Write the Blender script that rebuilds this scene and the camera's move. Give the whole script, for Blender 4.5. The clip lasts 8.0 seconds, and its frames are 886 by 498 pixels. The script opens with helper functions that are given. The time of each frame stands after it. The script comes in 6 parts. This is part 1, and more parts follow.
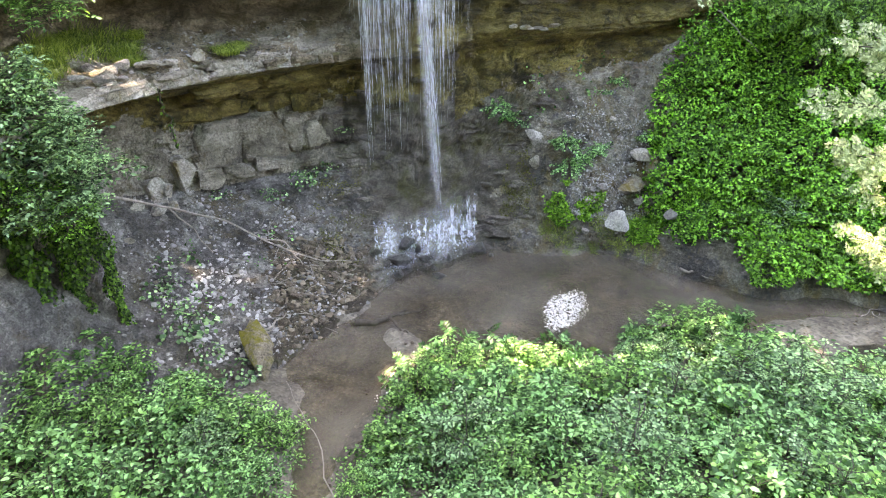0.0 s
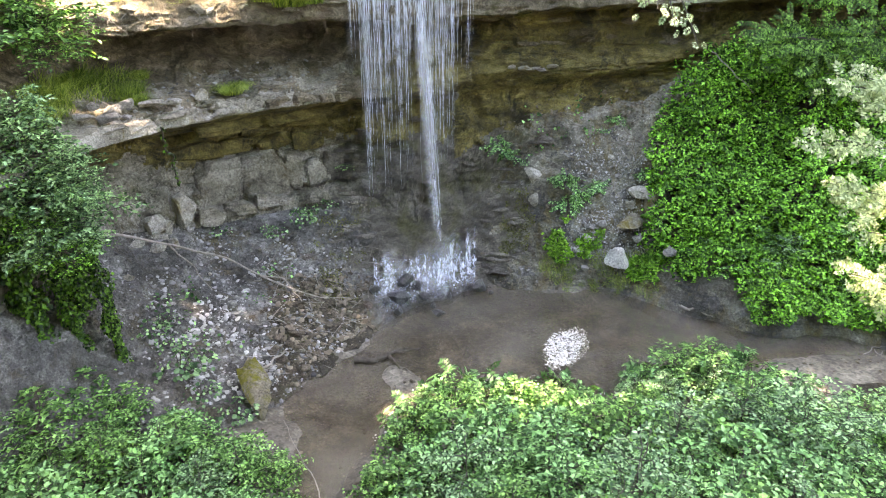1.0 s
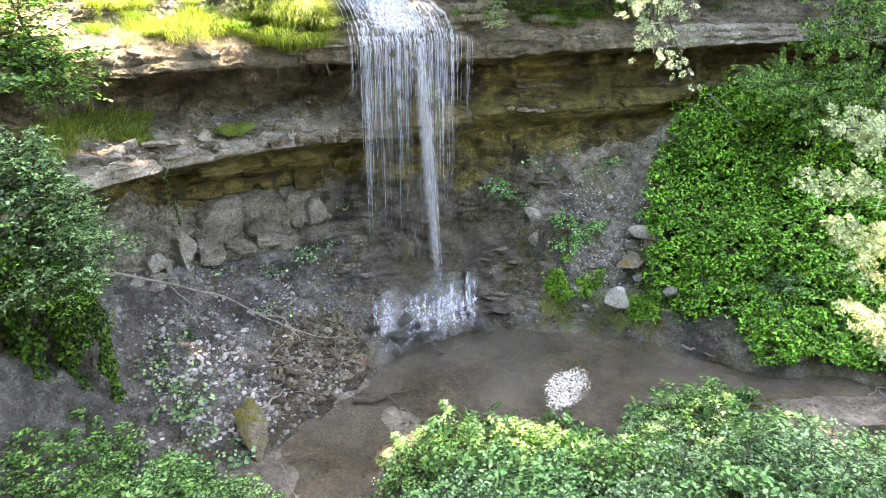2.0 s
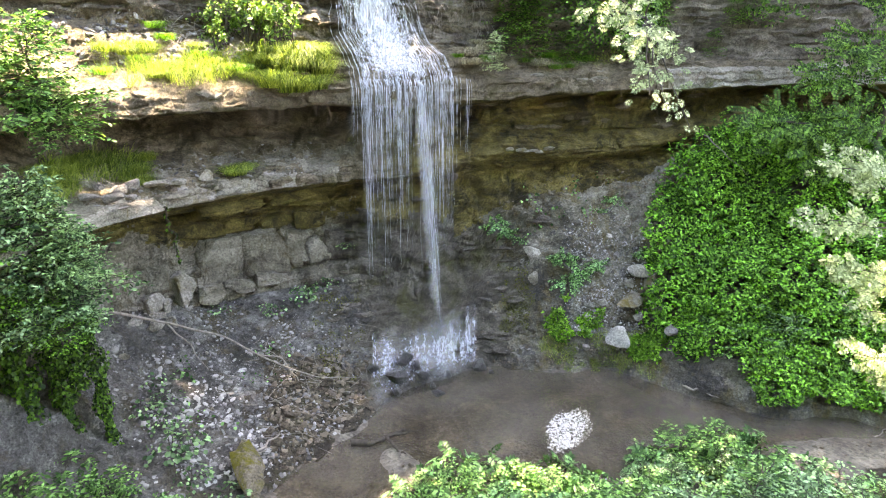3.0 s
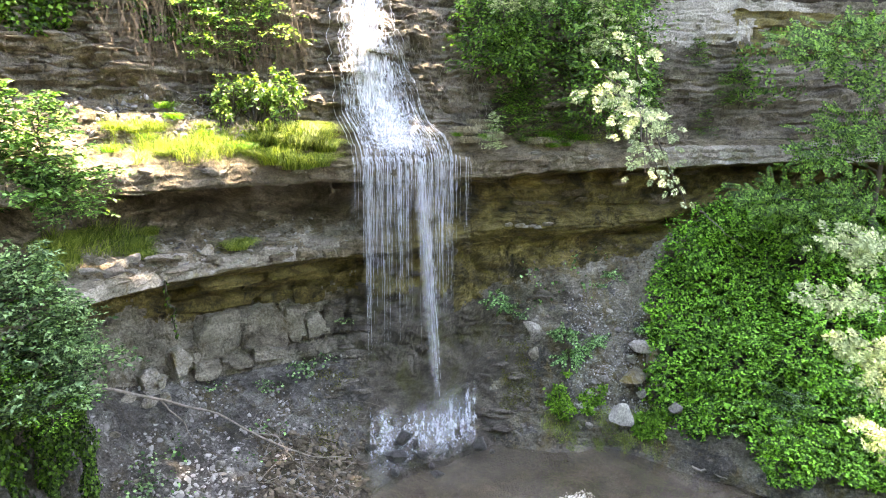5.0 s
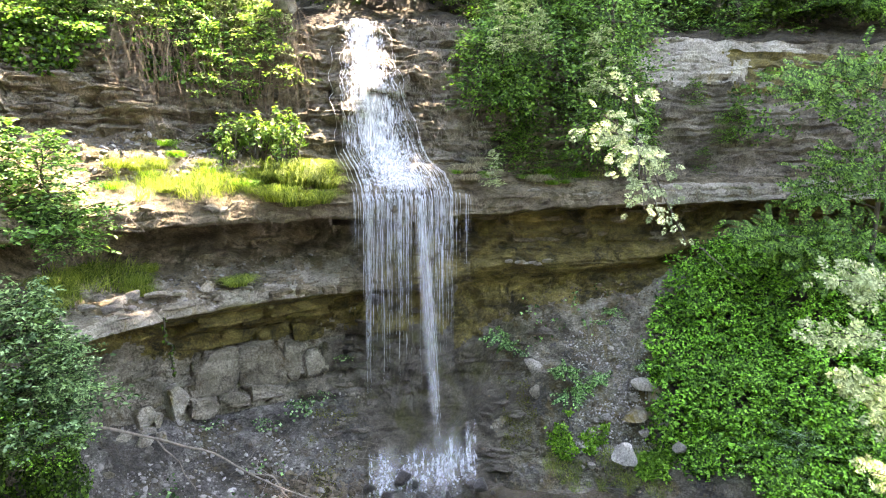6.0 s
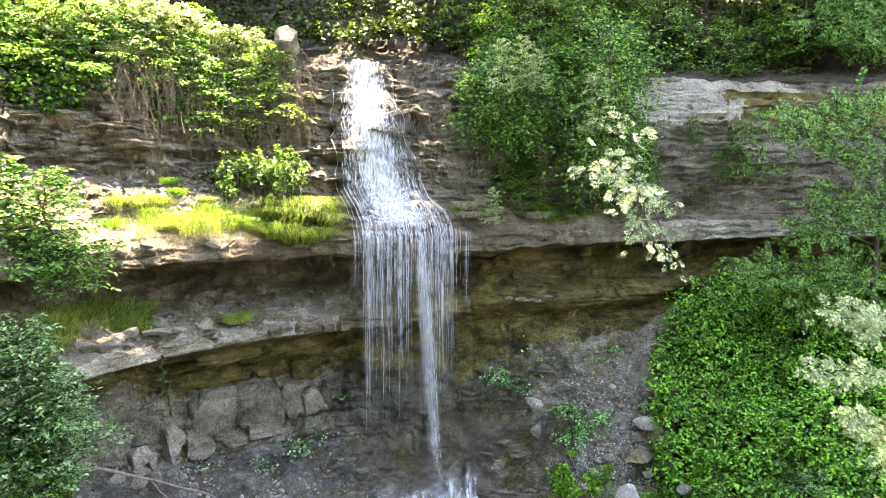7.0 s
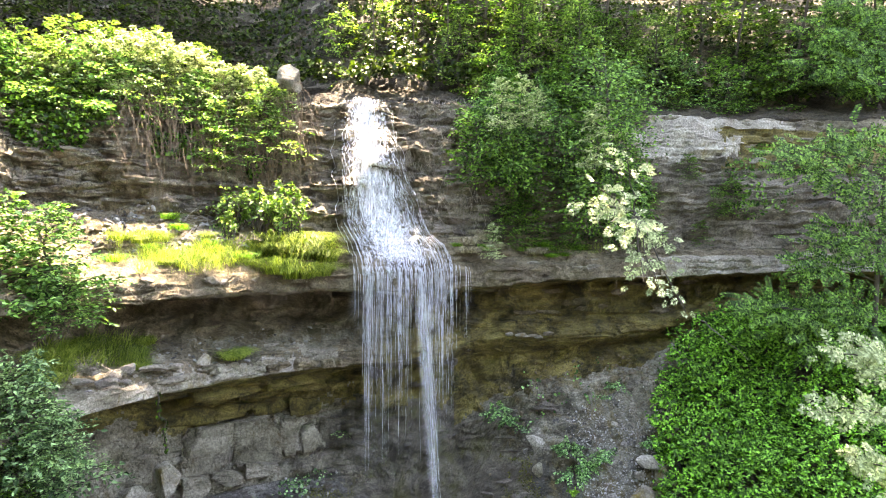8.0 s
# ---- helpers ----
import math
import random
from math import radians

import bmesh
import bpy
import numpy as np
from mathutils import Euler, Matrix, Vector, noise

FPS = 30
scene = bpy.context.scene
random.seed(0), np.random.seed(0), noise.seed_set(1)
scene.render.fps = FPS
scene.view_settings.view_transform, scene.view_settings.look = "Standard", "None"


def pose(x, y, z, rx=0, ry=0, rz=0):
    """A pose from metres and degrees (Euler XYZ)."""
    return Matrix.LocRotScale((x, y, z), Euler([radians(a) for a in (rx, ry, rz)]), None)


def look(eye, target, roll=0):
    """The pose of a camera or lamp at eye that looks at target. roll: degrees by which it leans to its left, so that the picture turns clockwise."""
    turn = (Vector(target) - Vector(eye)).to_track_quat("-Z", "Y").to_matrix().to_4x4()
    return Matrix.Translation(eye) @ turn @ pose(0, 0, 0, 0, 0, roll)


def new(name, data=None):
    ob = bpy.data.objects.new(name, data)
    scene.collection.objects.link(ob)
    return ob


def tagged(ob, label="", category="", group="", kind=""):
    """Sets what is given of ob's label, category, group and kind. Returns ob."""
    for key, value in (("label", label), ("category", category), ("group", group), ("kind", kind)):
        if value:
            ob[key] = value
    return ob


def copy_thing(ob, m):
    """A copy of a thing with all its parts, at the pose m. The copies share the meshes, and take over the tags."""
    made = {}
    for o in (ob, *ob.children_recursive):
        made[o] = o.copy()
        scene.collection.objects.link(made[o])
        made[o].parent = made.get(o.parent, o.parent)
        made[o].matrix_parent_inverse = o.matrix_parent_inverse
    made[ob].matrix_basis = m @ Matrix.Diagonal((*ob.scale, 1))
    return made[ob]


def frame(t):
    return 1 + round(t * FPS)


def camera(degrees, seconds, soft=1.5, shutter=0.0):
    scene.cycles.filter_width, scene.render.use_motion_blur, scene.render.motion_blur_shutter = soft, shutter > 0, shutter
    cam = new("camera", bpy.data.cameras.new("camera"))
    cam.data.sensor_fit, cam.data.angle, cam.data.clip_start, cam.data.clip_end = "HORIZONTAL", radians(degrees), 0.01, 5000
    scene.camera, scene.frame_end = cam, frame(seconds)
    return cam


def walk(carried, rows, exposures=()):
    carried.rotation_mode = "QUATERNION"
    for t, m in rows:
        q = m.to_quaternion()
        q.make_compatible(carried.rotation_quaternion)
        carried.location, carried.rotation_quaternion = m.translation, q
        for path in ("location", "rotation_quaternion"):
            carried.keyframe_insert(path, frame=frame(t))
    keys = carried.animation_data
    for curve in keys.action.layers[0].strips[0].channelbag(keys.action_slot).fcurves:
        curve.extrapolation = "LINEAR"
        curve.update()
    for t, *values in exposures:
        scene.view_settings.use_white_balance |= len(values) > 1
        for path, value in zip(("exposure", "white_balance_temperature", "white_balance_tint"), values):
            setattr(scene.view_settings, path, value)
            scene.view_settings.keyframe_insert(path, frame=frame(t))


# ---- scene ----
cam = camera(69.2, 8.0, soft=1.1)
EYE = (0.0, 0.0, 6.4)
TILTS = ((0.0, -28.20, 0.12, -0.16), (0.5, -26.65, 0.10, -0.12), (1.0, -24.90, 0.07, -0.10), (1.5, -23.16, 0.07, -0.08),
         (3.0, -17.92, 0.03, -0.04), (3.5, -16.23, 0.01, -0.01), (4.0, -14.54, 0.0, 0.0), (4.5, -12.89, 0.0, 0.02),
         (6.0, -8.00, 0.0, 0.05), (6.5, -6.34, 0.01, 0.05), (7.0, -4.70, 0.01, 0.06), (7.5, -3.07, 0.0, 0.06),
         (8.0, -1.54, 0.0, 0.07))
walk(cam, [(t, Matrix.Translation(EYE) @ pose(0, 0, 0, 0, 0, yaw) @ pose(0, 0, 0, 90 + tilt) @ pose(0, 0, 0, 0, 0, lean))
           for t, tilt, yaw, lean in TILTS], [(0.0, 4.07, 9000, 22), (8.0, 4.0, 9000, 22)])

# ---- light ----
SUN_ELEVATION, SUN_AZIMUTH = 70.0, 30.0      # degrees; azimuth from +y towards +x
world = bpy.data.worlds.new("sky")
scene.world = world
world.use_nodes = True
wn = world.node_tree.nodes
sky = wn.new("ShaderNodeTexSky")
sky.sky_type, sky.sun_disc = "NISHITA", False
sky.sun_elevation, sky.sun_rotation = radians(SUN_ELEVATION), radians(SUN_AZIMUTH)
wn["Background"].inputs["Strength"].default_value = 0.15
world.node_tree.links.new(sky.outputs[0], wn["Background"].inputs["Color"])
sun_data = bpy.data.lights.new("sun", "SUN")
sun_data.energy, sun_data.angle, sun_data.color = 5.0, radians(0.53), (1.0, 0.94, 0.82)
sun = new("sun", sun_data)
e, a = radians(SUN_ELEVATION), radians(SUN_AZIMUTH)
TO_SUN = Vector((math.cos(e) * math.sin(a), math.cos(e) * math.cos(a), math.sin(e)))
sun.matrix_world = look(TO_SUN * 60, (0, 0, 0))

# ---- materials ----


def material(name):
    m = bpy.data.materials.new(name)
    m.use_nodes = True
    nt = m.node_tree
    return m, nt, nt.nodes["Principled BSDF"]


def node(nt, kind, **values):
    n = nt.nodes.new(kind)
    for key, value in values.items():
        n.inputs[key.replace("_", " ")].default_value = value
    return n


def coords(nt, scale=(1, 1, 1)):
    g = nt.nodes.new("ShaderNodeNewGeometry")
    m = nt.nodes.new("ShaderNodeMapping")
    m.inputs["Scale"].default_value = scale
    nt.links.new(g.outputs["Position"], m.inputs["Vector"])
    return m.outputs[0]


def tex(nt, scale, stretch=(1, 1, 1), detail=6.0, rough=0.6, distort=0.0):
    n = node(nt, "ShaderNodeTexNoise", Scale=scale, Detail=detail, Roughness=rough, Distortion=distort)
    nt.links.new(coords(nt, stretch), n.inputs["Vector"])
    return n.outputs["Fac"]


def ramp(nt, fac, stops):
    r = nt.nodes.new("ShaderNodeValToRGB")
    els = r.color_ramp.elements
    while len(els) < len(stops):
        els.new(0.5)
    for el, (pos, col) in zip(els, stops):
        el.position = pos
        el.color = (*col, 1) if len(col) == 3 else col
    nt.links.new(fac, r.inputs[0])
    return r.outputs[0]


def mixed(nt, fac, a, b, how="MIX"):
    m = nt.nodes.new("ShaderNodeMix")
    m.data_type, m.blend_type = "RGBA", how
    for value, socket in ((fac, m.inputs[0]), (a, m.inputs[6]), (b, m.inputs[7])):
        if isinstance(value, (int, float)):
            socket.default_value = value
        elif isinstance(value, tuple):
            socket.default_value = (*value, 1)
        else:
            nt.links.new(value, socket)
    return m.outputs[2]


def bump(nt, bsdf, height, strength, distance, before=None):
    b = node(nt, "ShaderNodeBump", Strength=strength, Distance=distance)
    nt.links.new(height, b.inputs["Height"])
    if before:
        nt.links.new(before, b.inputs["Normal"])
    nt.links.new(b.outputs[0], bsdf.inputs["Normal"])
    return b.outputs[0]


def rock(name, dark, mid, light, stain=None, layers=9.0, wet=0.0, grain=30.0, stain_at=(0.52, 0.66), bedding=0.5, joint=(1, 1, 1.7), cracked=0.8):
    """Bedded rock: coarse patches, beds, cracks, grain, and stains where given."""
    m, nt, p = material(name)
    big = tex(nt, 1.3, (1, 1, 1.6), 9, 0.72, 0.5)
    col = ramp(nt, big, ((0.32, dark), (0.5, mid), (0.70, light)))
    beds = tex(nt, layers, (0.30, 0.30, 1.0), 8, 0.75, 0.4)
    col = mixed(nt, bedding, col, ramp(nt, beds, ((0.34, (0.35, 0.35, 0.35)), (0.58, (1.15, 1.12, 1.08)))), "MULTIPLY")
    fine = tex(nt, grain, (1, 1, 1), 10, 0.8)
    col = mixed(nt, 0.75, col, ramp(nt, fine, ((0.36, (0.22, 0.22, 0.22)), (0.5, (0.95, 0.95, 0.95)), (0.66, (1.75, 1.75, 1.75)))), "MULTIPLY")
    v = nt.nodes.new("ShaderNodeTexVoronoi")
    v.feature = "DISTANCE_TO_EDGE"
    v.inputs["Scale"].default_value = 2.2
    warp = nt.nodes.new("ShaderNodeVectorMath")
    wn = node(nt, "ShaderNodeTexNoise", Scale=2.5, Detail=6.0)
    nt.links.new(coords(nt), wn.inputs["Vector"])
    nt.links.new(coords(nt, joint), warp.inputs[0])
    nt.links.new(wn.outputs["Color"], warp.inputs[1])
    nt.links.new(warp.outputs[0], v.inputs["Vector"])
    crack = ramp(nt, v.outputs["Distance"], ((0.0, (0.35, 0.34, 0.33)), (0.028, (1, 1, 1))))
    col = mixed(nt, cracked, col, crack, "MULTIPLY")
    if stain:
        spots = tex(nt, 1.7, (1, 1, 0.7), 9, 0.75, 0.6)
        mask = ramp(nt, spots, ((stain_at[0], (0, 0, 0)), (stain_at[1], (1, 1, 1))))
        col = mixed(nt, mask, col, mixed(nt, 0.7, stain, ramp(nt, fine, ((0.3, (0.4, 0.4, 0.4)), (0.7, (1.6, 1.6, 1.6)))), "MULTIPLY"))
    nt.links.new(col, p.inputs["Base Color"])
    rr = ramp(nt, fine, ((0.2, (0.75 - wet,) * 3), (0.8, (0.95 - wet,) * 3)))
    nt.links.new(rr, p.inputs["Roughness"])
    p.inputs["Specular IOR Level"].default_value = 0.3 + wet
    first = bump(nt, p, beds, 0.5 * bedding + 0.1, 0.06)
    second = bump(nt, p, crack, 0.6 * cracked, 0.04, first)
    bump(nt, p, fine, 1.0, 0.07, second)
    return m


def scree_ground(name, dark, mid, light, stain=None, chips=1.0, stain_at=(0.50, 0.64)):
    """Loose shale: chips of differing grey over finer grit."""
    m, nt, p = material(name)
    col = ramp(nt, tex(nt, 1.1, (1, 1, 1), 8, 0.7, 0.4), ((0.32, dark), (0.5, mid), (0.7, light)))
    first = None
    for scale, amount, depth in ((9.0, 0.45, 0.05), (26.0, 0.55, 0.03)):
        v = nt.nodes.new("ShaderNodeTexVoronoi")
        v.inputs["Scale"].default_value = scale
        nt.links.new(coords(nt, (1, 1, 1.5)), v.inputs["Vector"])
        col = mixed(nt, amount * chips, col, ramp(nt, v.outputs["Color"], ((0.1, (0.45, 0.45, 0.46)), (0.6, (1.0, 1.0, 1.0)), (0.95, (1.7, 1.7, 1.72)))), "MULTIPLY")
        first = bump(nt, p, v.outputs["Distance"], 0.8, depth, first)
    if stain:
        mask = ramp(nt, tex(nt, 1.9, (1, 1, 0.5), 8, 0.75, 0.7), ((stain_at[0], (0, 0, 0)), (stain_at[1], (0.85, 0.85, 0.85))))
        col = mixed(nt, mask, col, stain)
    damp = ramp(nt, tex(nt, 0.75, (1, 1, 1.4), 7, 0.7, 0.8), ((0.40, (0.50, 0.48, 0.46)), (0.56, (1.08, 1.08, 1.08))))
    col = mixed(nt, 0.85, col, damp, "MULTIPLY")
    fine = tex(nt, 32, (1, 1, 1), 8, 0.8)
    col = mixed(nt, 0.85, col, ramp(nt, fine, ((0.34, (0.25, 0.25, 0.25)), (0.5, (0.95, 0.95, 0.95)), (0.68, (1.75, 1.75, 1.75)))), "MULTIPLY")
    nt.links.new(col, p.inputs["Base Color"])
    p.inputs["Roughness"].default_value = 0.85
    bump(nt, p, fine, 1.0, 0.05, first)
    return m


TALUS = scree_ground("shale_scree", (0.040, 0.040, 0.038), (0.12, 0.119, 0.113), (0.27, 0.266, 0.252), (0.09, 0.075, 0.040), 0.8)
EARTH = scree_ground("brown_earth", (0.060, 0.056, 0.043), (0.19, 0.182, 0.150), (0.38, 0.366, 0.32), (0.15, 0.118, 0.045), 0.7, (0.49, 0.62))
RUBBLEBED = scree_ground("brown_rubble_bed", (0.030, 0.024, 0.015), (0.07, 0.058, 0.039), (0.14, 0.117, 0.083), (0.045, 0.048, 0.015))
GREYTAN = rock("grey_tan_sandstone", (0.060, 0.054, 0.040), (0.22, 0.207, 0.168), (0.42, 0.40, 0.345), (0.075, 0.058, 0.025), 4, 0, 24, (0.54, 0.66), 0.3, (0.45, 0.45, 0.7), 0.7)
SHALE = rock("shale", (0.055, 0.050, 0.043), (0.145, 0.134, 0.117), (0.28, 0.26, 0.228), (0.05, 0.042, 0.022), 11)
SANDSTONE = rock("sandstone", (0.07, 0.058, 0.038), (0.19, 0.162, 0.115), (0.38, 0.33, 0.25), (0.06, 0.054, 0.024), 7, 0, 30, (0.50, 0.62))
# near-black tones are part real stain, part the shade under the overhangs
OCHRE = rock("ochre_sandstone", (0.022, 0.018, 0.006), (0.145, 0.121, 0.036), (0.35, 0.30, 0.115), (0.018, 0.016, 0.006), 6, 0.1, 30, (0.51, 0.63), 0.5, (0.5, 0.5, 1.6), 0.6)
DARKSTONE = rock("dark_bedded_stone", (0.028, 0.024, 0.018), (0.155, 0.139, 0.108), (0.33, 0.30, 0.243), (0.048, 0.046, 0.016), 8, 0, 30, (0.54, 0.68), 0.35, (0.7, 0.7, 2.4), 0.8)
PALE = rock("pale_sandstone", (0.16, 0.145, 0.115), (0.36, 0.34, 0.295), (0.54, 0.515, 0.465), (0.20, 0.16, 0.055), 6, 0, 26, (0.55, 0.66), 0.12, (0.5, 0.5, 1.4), 0.5)
WETROCK = rock("wet_dark_rock", (0.022, 0.022, 0.022), (0.070, 0.069, 0.067), (0.20, 0.196, 0.190), (0.03, 0.036, 0.010), 6, 0.5, 18, (0.54, 0.68), 0.2)
DAMP = rock("damp_shale", (0.024, 0.022, 0.016), (0.085, 0.077, 0.060), (0.20, 0.187, 0.155), (0.055, 0.056, 0.016), 8, 0.3, 26, (0.50, 0.62), 0.5, (0.6, 0.6, 1.8), 0.7)
STONE = rock("grey_stone", (0.15, 0.145, 0.136), (0.29, 0.28, 0.262), (0.45, 0.435, 0.41), None, 5, 0, 30, (0.5, 0.6), 0.25)
MOSSY = rock("mossy_rock", (0.10, 0.088, 0.060), (0.20, 0.178, 0.135), (0.32, 0.295, 0.245), (0.15, 0.140, 0.018), 4, 0, 26, (0.43, 0.53), 0.3)
# lighter than PALE: the light on the shore boulder is put into its colour
LITSTONE = rock("lit_boulder_stone", (0.34, 0.33, 0.31), (0.58, 0.57, 0.54), (0.76, 0.75, 0.72), None, 5, 0, 24, (0.5, 0.6), 0.2, (1, 1, 1.4), 0.4)
BROWNSTONE = rock("brown_rubble", (0.06, 0.048, 0.032), (0.125, 0.105, 0.078), (0.21, 0.18, 0.145), None, 5, 0, 30, (0.5, 0.6), 0.25)
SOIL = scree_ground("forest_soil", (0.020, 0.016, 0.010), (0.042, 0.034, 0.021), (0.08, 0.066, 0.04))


def ground_material():
    m, nt, p = material("silt_and_gravel")
    big = tex(nt, 1.1, (1, 1, 1), 10, 0.72, 0.8)
    col = ramp(nt, big, ((0.36, (0.045, 0.041, 0.033)), (0.5, (0.11, 0.101, 0.083)), (0.66, (0.21, 0.197, 0.168))))
    v = nt.nodes.new("ShaderNodeTexVoronoi")
    v.inputs["Scale"].default_value = 22
    nt.links.new(coords(nt), v.inputs["Vector"])
    peb = ramp(nt, v.outputs["Color"], ((0.1, (0.35, 0.35, 0.35)), (0.9, (1.5, 1.46, 1.38))))
    col = mixed(nt, 0.6, col, peb, "MULTIPLY")
    nt.links.new(col, p.inputs["Base Color"])
    p.inputs["Roughness"].default_value = 0.8
    first = bump(nt, p, v.outputs["Distance"], 0.5, 0.03)
    bump(nt, p, tex(nt, 40), 0.5, 0.015, first)
    return m


GROUND = ground_material()


def water_material():
    """Shallow silty water: a clear skin with some silt in suspension, that mirrors the far bank."""
    m, nt, p = material("pool_water")
    nt.nodes.remove(p)
    t = nt.nodes.new("ShaderNodeBsdfTransparent")
    t.inputs[0].default_value = (0.80, 0.76, 0.68, 1)
    silt = nt.nodes.new("ShaderNodeBsdfDiffuse")
    nt.links.new(ramp(nt, tex(nt, 0.9, (1, 1, 1), 5, 0.6, 0.6), ((0.35, (0.10, 0.090, 0.070)), (0.65, (0.21, 0.193, 0.158)))), silt.inputs[0])
    body = nt.nodes.new("ShaderNodeMixShader")
    nt.links.new(ramp(nt, tex(nt, 0.6, (1, 1, 1), 4, 0.6, 0.8), ((0.35, (0.18, 0.18, 0.18)), (0.65, (0.55, 0.55, 0.55)))), body.inputs[0])
    nt.links.new(t.outputs[0], body.inputs[1])
    nt.links.new(silt.outputs[0], body.inputs[2])
    g = nt.nodes.new("ShaderNodeBsdfGlossy")
    g.inputs["Roughness"].default_value = 0.05
    f = node(nt, "ShaderNodeFresnel", IOR=1.33)
    b = node(nt, "ShaderNodeBump", Strength=0.12, Distance=0.02)
    nt.links.new(tex(nt, 5.0, (1, 1, 1), 4, 0.6, 0.5), b.inputs["Height"])
    nt.links.new(b.outputs[0], g.inputs["Normal"])
    nt.links.new(b.outputs[0], f.inputs["Normal"])
    mx = nt.nodes.new("ShaderNodeMixShader")
    for src, dst in ((f.outputs[0], 0), (body.outputs[0], 1), (g.outputs[0], 2)):
        nt.links.new(src, mx.inputs[dst])
    nt.links.new(mx.outputs[0], nt.nodes["Material Output"].inputs[0])
    return m


WATER = water_material()


def falling_material(name, cover, stretch, scale, soft=0.14, most=0.9, thinning=None, edged=0.0):
    """White broken water: scattering drops with clear gaps; thinning: two heights between which the drops scatter apart, and what is left at the lower; edged: how much it tears at its edges."""
    m, nt, p = material(name)
    p.inputs["Base Color"].default_value = (0.80, 0.84, 0.90, 1)
    p.inputs["Roughness"].default_value = 0.3
    t = nt.nodes.new("ShaderNodeBsdfTransparent")
    mx = nt.nodes.new("ShaderNodeMixShader")
    drops = tex(nt, scale, stretch, 5, 0.7, 0.3)
    if edged:
        at = nt.nodes.new("ShaderNodeAttribute")
        at.attribute_name = "edge"
        add = nt.nodes.new("ShaderNodeMath")
        add.operation = "MULTIPLY_ADD"
        add.inputs[1].default_value = edged
        nt.links.new(at.outputs["Fac"], add.inputs[0])
        nt.links.new(drops, add.inputs[2])
        drops, cover = add.outputs[0], cover + edged
    fac = ramp(nt, drops, ((cover - soft, (0, 0, 0)), (cover + soft, (most, most, most))))
    if thinning:
        g = nt.nodes.new("ShaderNodeNewGeometry")
        sep = nt.nodes.new("ShaderNodeSeparateXYZ")
        nt.links.new(g.outputs["Position"], sep.inputs[0])
        mr = nt.nodes.new("ShaderNodeMapRange")
        for i, value in enumerate((thinning[0], thinning[1], thinning[2], 1.0)):
            mr.inputs[i + 1].default_value = value
        nt.links.new(sep.outputs["Z"], mr.inputs[0])
        mul = nt.nodes.new("ShaderNodeMath")
        mul.operation = "MULTIPLY"
        nt.links.new(fac, mul.inputs[0])
        nt.links.new(mr.outputs[0], mul.inputs[1])
        fac = mul.outputs[0]
    nt.links.new(fac, mx.inputs[0])
    tl = nt.nodes.new("ShaderNodeBsdfTranslucent")
    tl.inputs[0].default_value = (0.80, 0.84, 0.90, 1)
    both = nt.nodes.new("ShaderNodeMixShader")
    both.inputs[0].default_value = 0.4
    nt.links.new(p.outputs[0], both.inputs[1])
    nt.links.new(tl.outputs[0], both.inputs[2])
    nt.links.new(t.outputs[0], mx.inputs[1])
    nt.links.new(both.outputs[0], mx.inputs[2])
    nt.links.new(mx.outputs[0], nt.nodes["Material Output"].inputs[0])
    return m


FALLING = falling_material("falling_water", 0.46, (1, 1, 0.10), 30.0, 0.05, 1.0)
VEIL = falling_material("thin_falling_water", 0.60, (1, 1, 0.04), 34.0, 0.22, 0.13, (1.0, 4.5, 0.3))
STRAND = falling_material("strand_of_water", 0.52, (1, 1, 0.035), 40.0, 0.20, 0.26)
MIST = falling_material("splash_mist", 0.50, (1, 0.6, 0.35), 5.0, 0.30, 0.16, None, 0.46)
SHEET = falling_material("cascade_water", 0.50, (1, 1, 0.09), 24.0, 0.13, 0.92, None, 0.42)
SPLASH = falling_material("splashing_water", 0.56, (1, 0.5, 0.10), 19.0, 0.20, 0.65, None, 0.34)
FOAM = falling_material("foam", 0.50, (1, 1, 1), 16.0, 0.2, 0.8)


def leaf_material(name, dark, light, shine=0.3, thin=0.42, passed=(1.3, 1.3, 0.6)):
    m, nt, p = material(name)
    g = nt.nodes.new("ShaderNodeNewGeometry")
    mid = tuple(0.65 * a + 0.35 * b for a, b in zip(dark, light))
    # the deep tone scatters dark leaves that read as shaded gaps in foliage
    deep, bright = tuple(0.5 * v for v in dark), tuple(1.3 * v for v in light)
    col = ramp(nt, g.outputs["Random Per Island"], ((0.0, deep), (0.22, dark), (0.55, mid), (1.0, bright)))
    col = mixed(nt, 0.6, col, ramp(nt, tex(nt, 1.6), ((0.38, (0.55, 0.62, 0.55)), (0.62, (1.3, 1.25, 1.1)))), "MULTIPLY")
    nt.links.new(col, p.inputs["Base Color"])
    p.inputs["Roughness"].default_value = 0.46
    p.inputs["Specular IOR Level"].default_value = shine
    tl = nt.nodes.new("ShaderNodeBsdfTranslucent")
    nt.links.new(mixed(nt, 1.0, col, passed, "MULTIPLY"), tl.inputs[0])
    mx = nt.nodes.new("ShaderNodeMixShader")
    mx.inputs[0].default_value = thin
    nt.links.new(p.outputs[0], mx.inputs[1])
    nt.links.new(tl.outputs[0], mx.inputs[2])
    nt.links.new(mx.outputs[0], nt.nodes["Material Output"].inputs[0])
    return m


